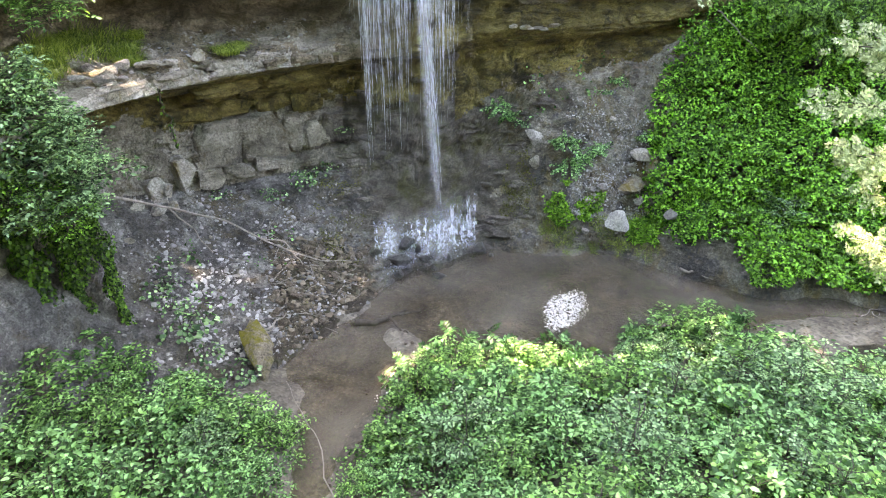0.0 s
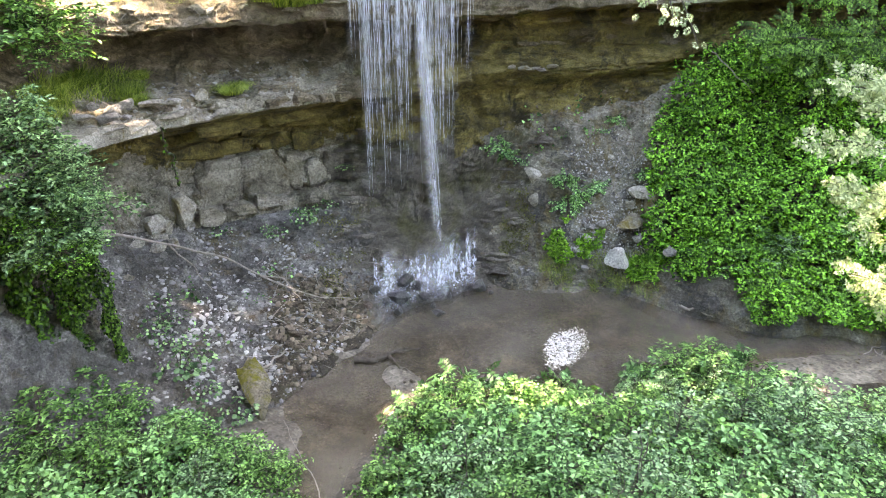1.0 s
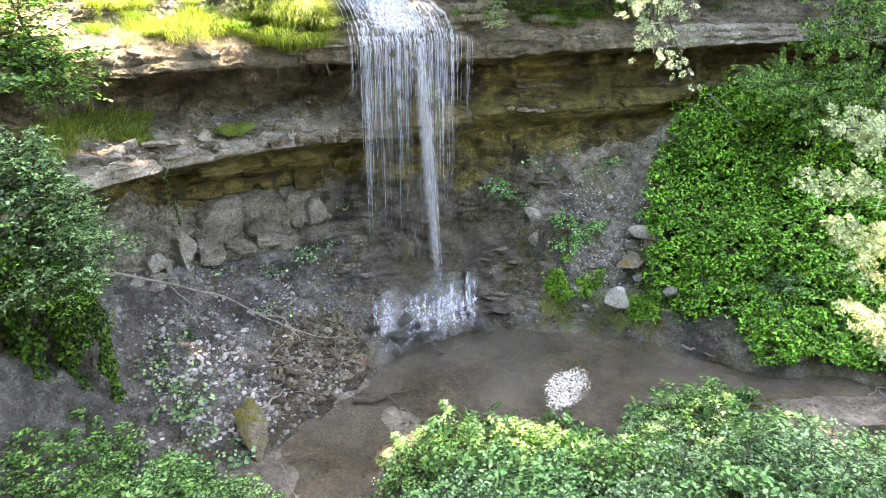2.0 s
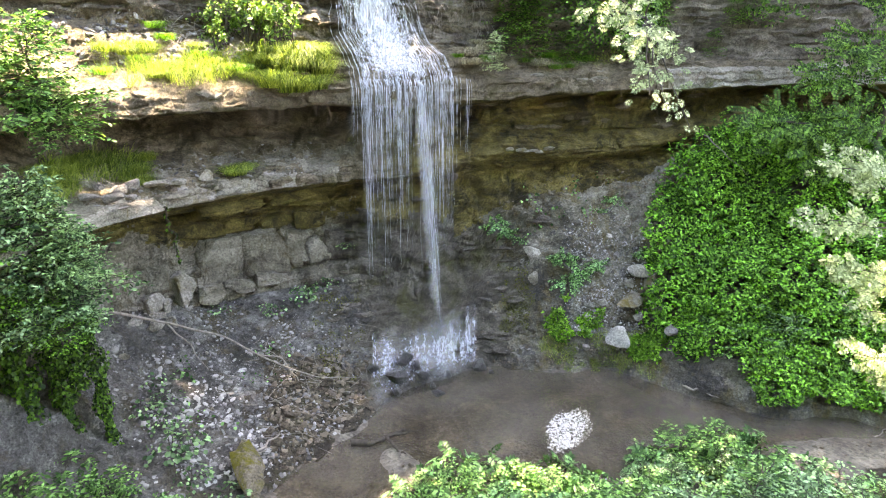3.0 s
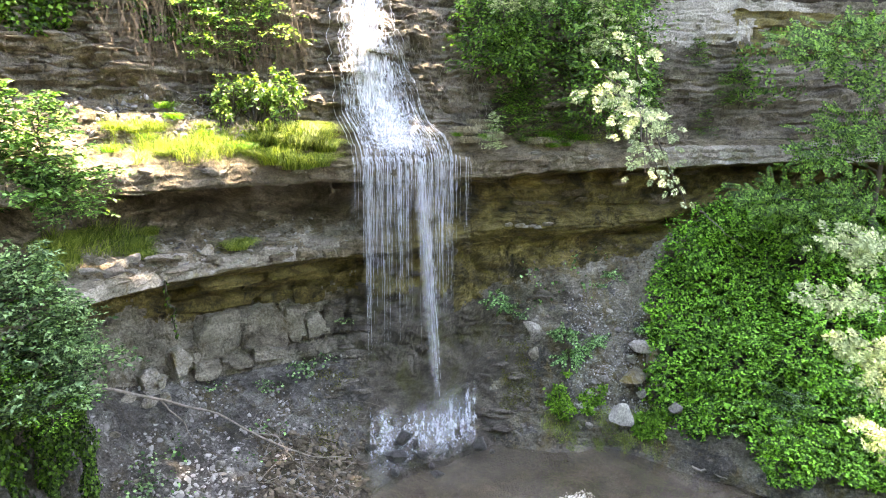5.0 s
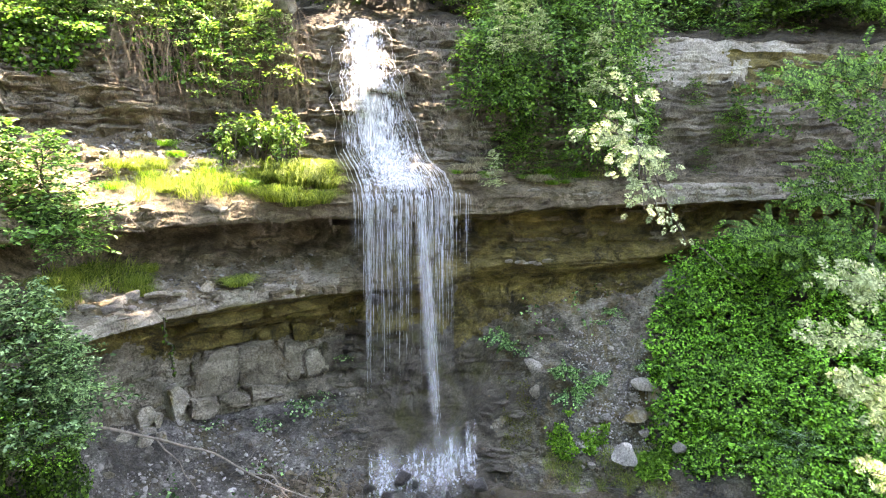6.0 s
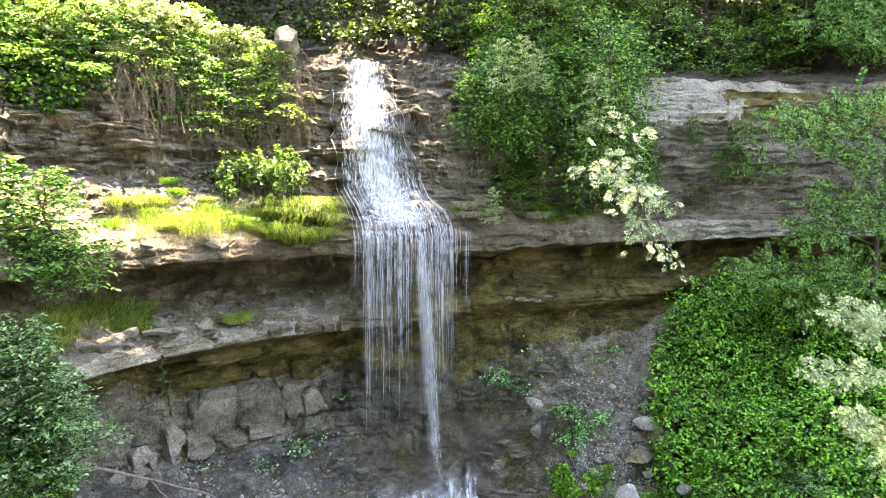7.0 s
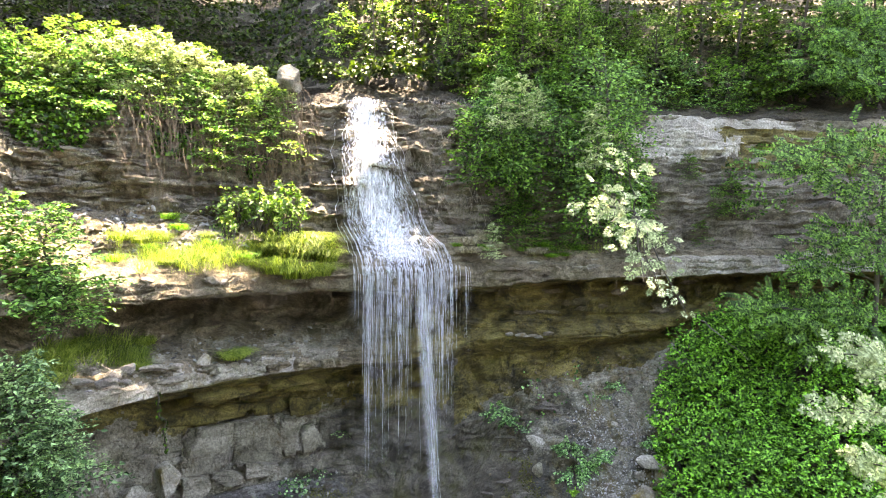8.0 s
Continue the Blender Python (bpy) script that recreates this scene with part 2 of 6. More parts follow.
BRAMBLE = leaf_material("bramble_leaf", (0.022, 0.10, 0.012), (0.27, 0.66, 0.115))
HERB = leaf_material("herb_leaf", (0.024, 0.092, 0.028), (0.29, 0.58, 0.28))
ELDER = leaf_material("elder_leaf", (0.024, 0.090, 0.022), (0.28, 0.56, 0.21))
IVY = leaf_material("ivy_leaf", (0.010, 0.040, 0.006), (0.11, 0.26, 0.04))
GREYGREEN = leaf_material("grey_green_leaf", (0.034, 0.10, 0.046), (0.34, 0.56, 0.34))
# darker than WOODLAND: the gloom inside the wood is put into this colour
FOREST = leaf_material("shaded_forest_leaf", (0.006, 0.018, 0.003), (0.055, 0.10, 0.016), 0.2, 0.3)
LOCUST = leaf_material("locust_leaf", (0.05, 0.13, 0.025), (0.27, 0.43, 0.14), 0.4, 0.45)
WOODLAND = leaf_material("woodland_leaf", (0.018, 0.070, 0.010), (0.17, 0.36, 0.08))
GRASS = leaf_material("grass_blade", (0.07, 0.14, 0.022), (0.36, 0.45, 0.13), 0.25, 0.45)
# far paler than the other leaves: strong sun is put into this colour
SUNNY = leaf_material("pale_sunlit_leaf", (0.24, 0.32, 0.17), (0.52, 0.60, 0.38), 0.4, 0.45, (1.15, 1.15, 0.85))
DRY = leaf_material("dry_grass", (0.17, 0.148, 0.115), (0.45, 0.41, 0.34), 0.2, 0.3)
MOSS = leaf_material("olive_moss", (0.045, 0.050, 0.010), (0.16, 0.17, 0.035), 0.15, 0.2)
FRESH = leaf_material("fresh_grass_blade", (0.045, 0.15, 0.015), (0.20, 0.44, 0.07), 0.25, 0.4)


def wood(name, dark, light):
    m, nt, p = material(name)
    n = tex(nt, 14, (1, 1, 0.3), 6, 0.7)
    nt.links.new(ramp(nt, n, ((0.3, dark), (0.7, light))), p.inputs["Base Color"])
    p.inputs["Roughness"].default_value = 0.85
    bump(nt, p, n, 0.5, 0.01)
    return m


def loose_stone(name, dark, light):
    """Stones that differ from piece to piece."""
    m, nt, p = material(name)
    g = nt.nodes.new("ShaderNodeNewGeometry")
    o = nt.nodes.new("ShaderNodeObjectInfo")
    add = nt.nodes.new("ShaderNodeMath")
    add.operation = "ADD"
    wrap = nt.nodes.new("ShaderNodeMath")
    wrap.operation = "FRACT"
    nt.links.new(g.outputs["Random Per Island"], add.inputs[0])
    nt.links.new(o.outputs["Random"], add.inputs[1])
    nt.links.new(add.outputs[0], wrap.inputs[0])
    col = ramp(nt, wrap.outputs[0], ((0.0, dark), (1.0, light)))
    n = tex(nt, 22, (1, 1, 1.5), 7, 0.7)
    col = mixed(nt, 0.6, col, ramp(nt, n, ((0.3, (0.55, 0.54, 0.52)), (0.7, (1.25, 1.24, 1.22)))), "MULTIPLY")
    nt.links.new(col, p.inputs["Base Color"])
    p.inputs["Roughness"].default_value = 0.85
    bump(nt, p, n, 0.6, 0.02)
    return m


SCREE = loose_stone("scree_stone", (0.035, 0.035, 0.036), (0.34, 0.338, 0.332))
# white for the sun fleck in the pool, and for pale shore gravel
PEBBLE = loose_stone("fleck_and_shore_pebble", (0.55, 0.53, 0.49), (0.82, 0.80, 0.77))
PALESCREE = loose_stone("pale_scree_stone", (0.12, 0.12, 0.118), (0.46, 0.46, 0.45))
RUBBLE = loose_stone("brown_rubble_stone", (0.055, 0.045, 0.03), (0.20, 0.168, 0.125))

BARK = wood("bark", (0.024, 0.020, 0.015), (0.080, 0.068, 0.053))
DEADWOOD = wood("weathered_wood", (0.12, 0.108, 0.09), (0.30, 0.275, 0.24))
ROOTS = wood("dry_root", (0.06, 0.042, 0.028), (0.19, 0.145, 0.10))

# ---- mesh helpers ----


def mesh_of(name, verts, faces, mats, smooth=False, slots=None):
    """A mesh from an array of places and an array (or list of arrays) of faces with one size each."""
    me = bpy.data.meshes.new(name)
    groups = faces if isinstance(faces, list) else [faces]
    groups = [np.asarray(g, dtype=np.int32) for g in groups if len(g)]
    me.vertices.add(len(verts))
    me.vertices.foreach_set("co", np.asarray(verts, dtype=np.float32).ravel())
    loops = np.concatenate([g.ravel() for g in groups])
    sizes = np.concatenate([np.full(len(g), g.shape[1], dtype=np.int32) for g in groups])
    me.loops.add(len(loops))
    me.loops.foreach_set("vertex_index", loops)
    me.polygons.add(len(sizes))
    me.polygons.foreach_set("loop_start", np.concatenate(([0], np.cumsum(sizes)[:-1])).astype(np.int32))
    for m in mats if isinstance(mats, (list, tuple)) else [mats]:
        me.materials.append(m)
    if slots is not None:
        me.polygons.foreach_set("material_index", np.asarray(slots, dtype=np.int32))
    me.polygons.foreach_set("use_smooth", np.full(len(sizes), smooth, dtype=bool))
    me.update(calc_edges=True)
    me.validate()
    return me


def part_of(name, me, parent, label="", at=None):
    ob = new(name, me)
    if parent:
        ob.parent = parent
    if at is not None:
        ob.matrix_basis = at
    if label:
        tagged(ob, label)
    return ob


def thing(name, label, category, m=None, group="", kind="", me=None):
    ob = new(name, me)
    if m is not None:
        ob.matrix_basis = m
    return tagged(ob, label, category, group, kind)


def grid_faces(rows, cols):
    i = np.arange(rows - 1)[:, None] * cols + np.arange(cols - 1)[None, :]
    return np.stack([i, i + 1, i + cols + 1, i + cols], -1).reshape(-1, 4)


def smooth_rows(values, width):
    """Running mean along the last axis."""
    if width < 2:
        return values
    k = np.hanning(width + 2)[1:-1]
    k /= k.sum()
    pad = width // 2
    full = np.pad(values, [(0, 0)] * (values.ndim - 1) + [(pad, width - 1 - pad)], mode="edge")
    return np.apply_along_axis(lambda v: np.convolve(v, k, "valid"), -1, full)


def fractal(p, scale, octaves=4, seed=0.0):
    """Value of a fractal noise, about -1 to 1, at rows of places."""
    q = np.asarray(p) * scale + seed
    return np.array([noise.fractal(Vector(v), 1.0, 2.1, octaves) for v in q])


def cells(p, scale, seed=0.0):
    """Distance to the nearest joint between blocks, and a value of each block's own."""
    q = np.asarray(p) * scale + seed
    gap, own = np.empty(len(q)), np.empty(len(q))
    for i, v in enumerate(q):
        d, pts = noise.voronoi(Vector(v))
        gap[i], own[i] = d[1] - d[0], noise.cell(pts[0] * 7.3)
    return gap, own


# leaf blades: rows of corners in a unit blade lying along +y, and triangles
BLADE = (np.array([(0, 0, 0), (-0.30, 0.45, 0.07), (0.30, 0.45, 0.07), (0, 1, -0.10)], float), np.array([(0, 3, 1), (0, 2, 3)]))
ROUND = (np.array([(0, 0, 0), (-0.46, 0.34, 0.08), (-0.30, 0.80, 0.04), (0, 1, -0.06), (0.30, 0.80, 0.04), (0.46, 0.34, 0.08)], float),
         np.array([(0, 2, 1), (0, 3, 2), (0, 4, 3), (0, 5, 4)]))
OVAL = (np.array([(0, 0, 0), (-0.26, 0.30, 0.06), (-0.21, 0.66, 0.04), (0, 1, -0.08), (0.21, 0.66, 0.04), (0.26, 0.30, 0.06)], float), ROUND[1])
BROAD = (BLADE[0] * (1.5, 1, 1), BLADE[1])
NEEDLE = (np.array([(-0.010, 0, 0), (0.010, 0, 0), (-0.008, 0.5, 0.04), (0.008, 0.5, 0.04), (0, 1, -0.22)], float),
          np.array([(0, 1, 3), (0, 3, 2), (2, 3, 4)]))


def joined_blades(items, blade=BLADE):
    """One template of several blades: items of (x, y, turn in degrees, length, width)."""
    vs, fs, n = [], [], 0
    for x, y, turn, length, width in items:
        c, s = math.cos(radians(turn)), math.sin(radians(turn))
        b = blade[0] * (width, length, length)
        b = np.stack([b[:, 0] * c - b[:, 1] * s + x, b[:, 0] * s + b[:, 1] * c + y, b[:, 2] - 0.10 * (x * x + y * y)], -1)
        vs.append(b)
        fs.append(blade[1] + n)
        n += len(b)
    return np.concatenate(vs), np.concatenate(fs)


TREFOIL = joined_blades([(0, 0.25, 0, 0.75, 0.85), (0, 0.22, 72, 0.62, 0.75), (0, 0.22, -72, 0.62, 0.75)])
PINNATE = joined_blades([(0, 0.72, 0, 0.30, 0.32)] + [(0, y, s * 62, l, 0.26) for y, l in ((0.2, 0.26), (0.38, 0.31), (0.56, 0.32), (0.70, 0.28)) for s in (-1, 1)])
FEATHER = joined_blades([(0, 0.88, 0, 0.16, 0.22)] + [(0, y, s * 70, 0.19, 0.20) for y in (0.12, 0.24, 0.36, 0.48, 0.60, 0.72, 0.84) for s in (-1, 1)])


def blades(places, normals, sizes, template, rng, tilt=0.5, up=0.5, heading=None):
    """Leaves at rows of places, each turned towards its normal and the sky with some scatter: corners and triangles."""
    tv, tf = template
    n = len(places)
    nz = normals * (1 - up) + np.array((0, 0, up)) + rng.normal(0, tilt, (n, 3))
    nz /= np.linalg.norm(nz, axis=1, keepdims=True) + 1e-9
    h = rng.normal(0, 1, (n, 3)) if heading is None else heading + rng.normal(0, 0.35, (n, 3))
    ny = h - nz * (h * nz).sum(1, keepdims=True)
    ny /= np.linalg.norm(ny, axis=1, keepdims=True) + 1e-9
    nx = np.cross(ny, nz)
    v = (tv[None, :, 0:1] * nx[:, None] + tv[None, :, 1:2] * ny[:, None] + tv[None, :, 2:3] * nz[:, None]) * sizes[:, None, None] + places[:, None]
    f = tf[None] + (np.arange(n) * len(tv))[:, None, None]
    return v.reshape(-1, 3), f.reshape(-1, 3)


def tube(path, radii, sides=5):
    """A round bar along rows of places."""
    path, radii = np.asarray(path, float), np.asarray(radii, float)
    d = np.gradient(path, axis=0)
    d /= np.linalg.norm(d, axis=1, keepdims=True) + 1e-9
    ref = np.where(np.abs(d[:, 2:3]) > 0.9, np.array([[1.0, 0, 0]]), np.array([[0, 0, 1.0]]))
    a = np.cross(d, ref)
    a /= np.linalg.norm(a, axis=1, keepdims=True) + 1e-9
    b = np.cross(d, a)
    th = np.linspace(0, 2 * np.pi, sides, endpoint=False)
    ring = a[:, None] * np.cos(th)[None, :, None] + b[:, None] * np.sin(th)[None, :, None]
    v = (path[:, None] + ring * radii[:, None, None]).reshape(-1, 3)
    k, j = np.arange(len(path) - 1)[:, None] * sides, np.arange(sides)[None]
    f = np.stack([k + j, k + (j + 1) % sides, k + sides + (j + 1) % sides, k + sides + j], -1).reshape(-1, 4)
    return v, f


def merged(pieces):
    """Several (corners, faces) of one face size as one."""
    vs, fs, n = [], [], 0
    for v, f in pieces:
        vs.append(v)
        fs.append(f + n)
        n += len(v)
    return np.concatenate(vs), np.concatenate(fs)


def bent(start, end, steps, wave, rng, sag=0.0):
    """A wandering line from start to end."""
    s = np.linspace(0, 1, steps)[:, None]
    p = np.asarray(start, float) * (1 - s) + np.asarray(end, float) * s
    w = smooth_rows(rng.normal(0, 1, (3, steps + 8)), 5)[:, 4:4 + steps].T * wave
    p = p + w * np.sin(np.pi * np.minimum(s * 1.3, 1))
    p[:, 2] -= sag * np.sin(np.pi * s[:, 0])
    return p


# ---- the gorge wall ----
# Fans of upright sections: s is x / y of a section's plane; each curve gives a depth (y) or a height along s.


def curve(*knots):
    s, v = zip(*knots)
    return lambda at: smooth_rows(np.interp(at, s, v), 15)


FOOT_Y = curve((-1.3, 2.6), (-0.87, 5.5), (-0.67, 6.3), (-0.4, 7.4), (-0.27, 8.4), (-0.16, 9.6), (-0.06, 11.0), (0.07, 11.9), (0.32, 11.6), (0.45, 10.5), (0.59, 10.05), (0.76, 9.9), (1.33, 7.4))
FOOT_Z = curve((-1.3, 0.6), (-0.67, 0.5), (-0.47, 0.25), (-0.3, 0.02), (1.3, 0.02))
MID_Y = curve((-1.3, 2.9), (-0.87, 6.0), (-0.67, 7.4), (-0.56, 8.6), (-0.4, 9.7), (-0.27, 10.4), (-0.16, 11.2), (-0.06, 11.75), (0.07, 12.3), (0.32, 12.0), (0.45, 11.9), (0.59, 11.2), (0.76, 10.8), (1.33, 8.0))
MID_Z = curve((-1.3, 1.4), (-0.67, 1.2), (-0.56, 0.99), (-0.27, 0.72), (-0.16, 0.41), (-0.06, 0.5), (0.07, 0.5), (0.19, 0.79), (0.32, 0.75), (0.45, 1.8), (1.33, 1.8))
TOP_Y = curve((-1.3, 3.1), (-0.87, 6.6), (-0.67, 8.3), (-0.56, 9.8), (-0.4, 11.1), (-0.27, 12.0), (-0.16, 12.5), (-0.06, 12.4), (0.07, 12.9), (0.19, 13.2), (0.45, 13.2), (0.59, 13.0), (0.76, 12.4), (1.33, 9.0))
TOP_Z = curve((-1.3, 2.2), (-0.56, 2.12), (-0.4, 1.72), (-0.16, 1.7), (-0.06, 1.2), (0.07, 2.05), (0.19, 2.8), (0.32, 3.24), (0.45, 4.05), (0.76, 4.5), (1.33, 4.2))
WALL_Y = curve((-1.3, 3.2), (-0.87, 6.8), (-0.67, 8.6), (-0.56, 9.7), (-0.4, 11.2), (-0.27, 12.2), (-0.16, 12.9), (0.07, 13.2), (0.32, 13.6), (0.59, 13.6), (0.76, 13.1), (1.33, 9.6))
WALL_Z = curve((-1.3, 3.5), (-0.67, 3.5), (-0.47, 3.1), (-0.27, 2.85), (-0.06, 3.43), (0.19, 3.69), (0.32, 3.89), (0.45, 4.7), (1.33, 4.8))
LOW_Y = curve((-1.3, 2.9), (-0.87, 6.0), (-0.67, 7.3), (-0.56, 8.58), (-0.47, 9.5), (-0.4, 10.2), (-0.27, 11.35), (-0.16, 12.0), (-0.06, 12.5), (0.07, 12.85), (0.32, 13.5), (0.45, 13.75), (0.59, 13.7), (0.76, 13.2), (1.33, 9.7))
LOW_Z = curve((-1.3, 3.95), (-0.06, 3.87), (0.07, 4.17), (0.32, 4.27), (0.45, 4.78), (1.33, 4.85))
BACK_Y = curve((-1.3, 3.2), (-0.87, 6.7), (-0.67, 8.4), (-0.56, 10.0), (-0.4, 11.2), (-0.27, 12.1), (-0.16, 12.6), (-0.06, 12.8), (0.07, 13.1), (0.32, 13.8), (0.59, 14.0), (0.76, 13.3), (1.33, 9.8))
BACK_Z = curve((-1.3, 4.7), (0.32, 4.68), (0.45, 5.0), (1.33, 5.1))
ROOF_Z = curve((-1.3, 5.1), (-0.5, 4.93), (-0.06, 4.95), (0.19, 5.13), (0.45, 5.3), (1.33, 5.3))
LIP_Y = curve((-1.3, 3.1), (-0.87, 6.6), (-0.67, 8.38), (-0.56, 9.47), (-0.4, 10.33), (-0.27, 11.15), (-0.16, 11.9), (-0.06, 12.05), (0.07, 12.4), (0.19, 12.9), (0.45, 13.4), (0.59, 13.4), (0.76, 12.9), (1.33, 9.6))
LIP_Z = curve((-1.3, 5.3), (-0.06, 5.28), (0.07, 5.35), (0.32, 5.48), (0.59, 5.59), (1.33, 5.5))
SHELF_Y = curve((-1.3, 4.0), (-0.87, 8.5), (-0.67, 10.6), (-0.47, 11.7), (-0.27, 12.6), (-0.06, 12.9), (0.07, 13.3), (0.32, 14.1), (0.59, 14.2), (0.76, 13.5), (1.33, 10.0))
SHELF_Z = curve((-1.3, 6.4), (-0.67, 6.74), (-0.4, 6.8), (-0.27, 6.58), (-0.06, 6.47), (0.07, 6.24), (0.32, 6.04), (0.59, 5.98), (1.33, 6.1))
CREST_Y = curve((-1.3, 4.6), (-0.87, 9.2), (-0.67, 11.3), (-0.47, 12.3), (-0.27, 13.4), (-0.06, 13.9), (0.07, 14.2), (0.32, 14.9), (0.59, 14.7), (0.76, 14.0), (1.33, 10.5))
CREST_Z = curve((-1.3, 9.0), (-0.67, 8.85), (-0.47, 9.05), (-0.06, 9.17), (0.32, 9.09), (0.59, 8.93), (1.33, 9.0))
TERRACE = curve((-1.3, 2.2), (-0.27, 2.2), (-0.16, 1.2), (1.33, 1.2))
HOLLOW = curve((-1.3, 0.6), (-0.75, 0.6), (-0.55, 1.0), (-0.18, 1.0), (0.0, 0.3), (1.33, 0.3))

COLS = 620
S = np.concatenate([np.linspace(-1.3, -0.75, 50, endpoint=False), np.linspace(-0.75, 0.75, COLS - 100, endpoint=False), np.linspace(0.75, 1.33, 50)])
_lip_y, _low_y, _crest_y = LIP_Y(S), LOW_Y(S), CREST_Y(S)
KNOTS = [  # depth, height and rows up to the next knot, from the foot to the hill
    (FOOT_Y(S) - 0.35, FOOT_Z(S) - 0.45, 6), (FOOT_Y(S), FOOT_Z(S), 34), (MID_Y(S), MID_Z(S), 40), (TOP_Y(S), TOP_Z(S), 40),
    (WALL_Y(S) + 0.12 + 0.30 * HOLLOW(S), WALL_Z(S) + 0.15 + 0.22 * HOLLOW(S), 26), (_low_y, LOW_Z(S), 8), (_low_y + 0.06, LOW_Z(S) + 0.19, 22), (BACK_Y(S) + 0.25 * HOLLOW(S), BACK_Z(S) - 0.10 * HOLLOW(S), 10),
    (BACK_Y(S) + 0.35 + 0.95 * HOLLOW(S), ROOF_Z(S) + 0.05 + 0.25 * HOLLOW(S), 20), (_lip_y, LIP_Z(S), 10), (_lip_y + 0.10, LIP_Z(S) + 0.31, 34), (SHELF_Y(S), SHELF_Z(S), 30),
    (SHELF_Y(S) * 0.6 + _crest_y * 0.4 - 0.05, SHELF_Z(S) * 0.5 + CREST_Z(S) * 0.5, 34), (_crest_y, CREST_Z(S), 16),
    (_crest_y + TERRACE(S), CREST_Z(S) + 0.55, 34), (_crest_y + 2.2 * TERRACE(S) + 1.0, CREST_Z(S) + 3.6, 26),
    (_crest_y + 22.0, CREST_Z(S) + 12.0, 0)]


def wall_sheet():
    ys, zs, ks = [], [], []
    for k in range(len(KNOTS) - 1):
        (y0, z0, n), (y1, z1, _) = KNOTS[k], KNOTS[k + 1]
        for i in range(n):
            w = i / n
            ys.append(y0 * (1 - w) + y1 * w)
            zs.append(z0 * (1 - w) + z1 * w)
            ks.append(k + w)
    ys.append(KNOTS[-1][0])
    zs.append(KNOTS[-1][1])
    ks.append(len(KNOTS) - 1.0)
    y, z, k = np.array(ys), np.array(zs), np.array(ks)
    y, z = smooth_rows(y.T, 3).T, smooth_rows(z.T, 3).T
    p = np.stack([S[None] * y, y, z], -1)
    flat = p.reshape(-1, 3)
    kk = np.repeat(k, len(S))
    coarse = fractal(flat, (0.9, 0.9, 1.2), 4)
    fine = fractal(flat, (2.4, 2.4, 3.8), 6, 11.0)
    bed = fractal(flat, (0.5, 0.5, 9.0), 3, 37.0)
    warp = flat + 0.22 * np.stack([fine, coarse, bed], -1)
    gap, own = cells(warp, (0.62, 0.62, 1.05), 3.0)
    gap2, own2 = cells(flat + 0.12 * np.stack([fine, coarse, 0.4 * bed], -1), (1.3, 1.3, 3.4), 19.0)
    side = np.tile(S, len(k))
    # level strata, each standing out by its own amount
    height = flat[:, 2] + 0.10 * fractal(flat, 0.3, 2, 51.0) + 0.012 * fine
    level = (height + 0.07 * np.sin(height * 7.0) + 0.03 * np.sin(height * 19.0)) / 0.21
    step = np.floor(level)
    edge = np.minimum(level - step, 1 - level + step)
    stand = np.modf(np.abs(np.sin(step * 12.9898 + np.floor(flat[:, 0] / 2.3 + 0.5 * fine) * 4.13)) * 43758.55)[0]
    strata = np.interp(kk, (3.0, 3.3, 4.2, 4.4, 4.9, 5.0, 6.0, 7.0, 7.2, 8.8, 9.0, 10.9, 11.15, 13.0, 13.15), (0.0, 0.0, 0.1, 0.5, 0.5, 0.2, 0.0, 0.1, 0.5, 0.5, 0.1, 0.0, 1.0, 1.0, 0.0), left=0.0, right=0.0) * np.interp(side, (-0.15, 0.0, 0.30), (1.0, 0.6, 0.12)) * (0.17 * (stand - 0.4) - 0.07 * np.exp(-(edge / 0.09) ** 2)) * np.clip(0.9 + 0.8 * coarse, 0.5, 1.3)
    rocky = np.interp(kk, (0, 1, 2.6, 3.2, 4.3, 5, 6.2, 7, 8.5, 9, 10.3, 11, 13.2, 14, 15, 16), (0.2, 0.3, 0.5, 1.0, 1.0, 0.7, 0.5, 1.0, 0.8, 0.7, 0.4, 1.0, 0.8, 0.3, 0.9, 0.5))
    blocky = np.interp(kk, (2.9, 3.1, 3.9, 4.5, 5, 6, 6.6, 9, 10, 11, 11.4, 13), (0.0, 1.0, 0.8, 0.25, 0.3, 0.3, 0.0, 0.3, 0.1, 0.0, 0.3, 0.2), left=0, right=0)
    blocky = blocky * np.where(kk < 5, 0.3, 1.0)
    beds = np.interp(kk, (4.6, 5.0, 8.6, 9.0, 10.4, 10.9, 11.2, 13, 13.3, 15), (0.0, 0.3, 0.2, 0.3, 0.2, 0.2, 0.8, 0.8, 0.2, 0.6), left=0.0)
    beds = beds * np.interp(side, (0.28, 0.38), (1.0, 0.3))
    bedded = np.where(kk < 4.2, np.interp(side, (-0.15, -0.02), (0.05, 0.0)), np.interp(kk, (4.2, 5, 7, 9, 10), (0.02, 0.06, 0.05, 0.05, 0.06)))
    push = 0.20 * coarse + rocky * (0.11 * fine + bedded * np.tanh(bed * 4)) + strata + beds * (0.09 * (own2 - 0.3) - 0.09 * np.exp(-(gap2 / 0.06) ** 2)) + blocky * (0.26 * (own - 0.2) - 0.13 * np.exp(-(gap / 0.045) ** 2))
    push = push + rocky * np.random.default_rng(4).normal(0, 0.010, len(flat))
    hollow = np.exp(-((kk - 12.12) / 0.10) ** 2) * np.interp(side, (0.33, 0.40), (0.0, 1.0))
    push = push - 0.22 * hollow
    push = push * np.where(kk > 10.9, np.interp(side, (0.2, 0.34), (1.0, 0.55)), 1.0)
    out = flat.copy()
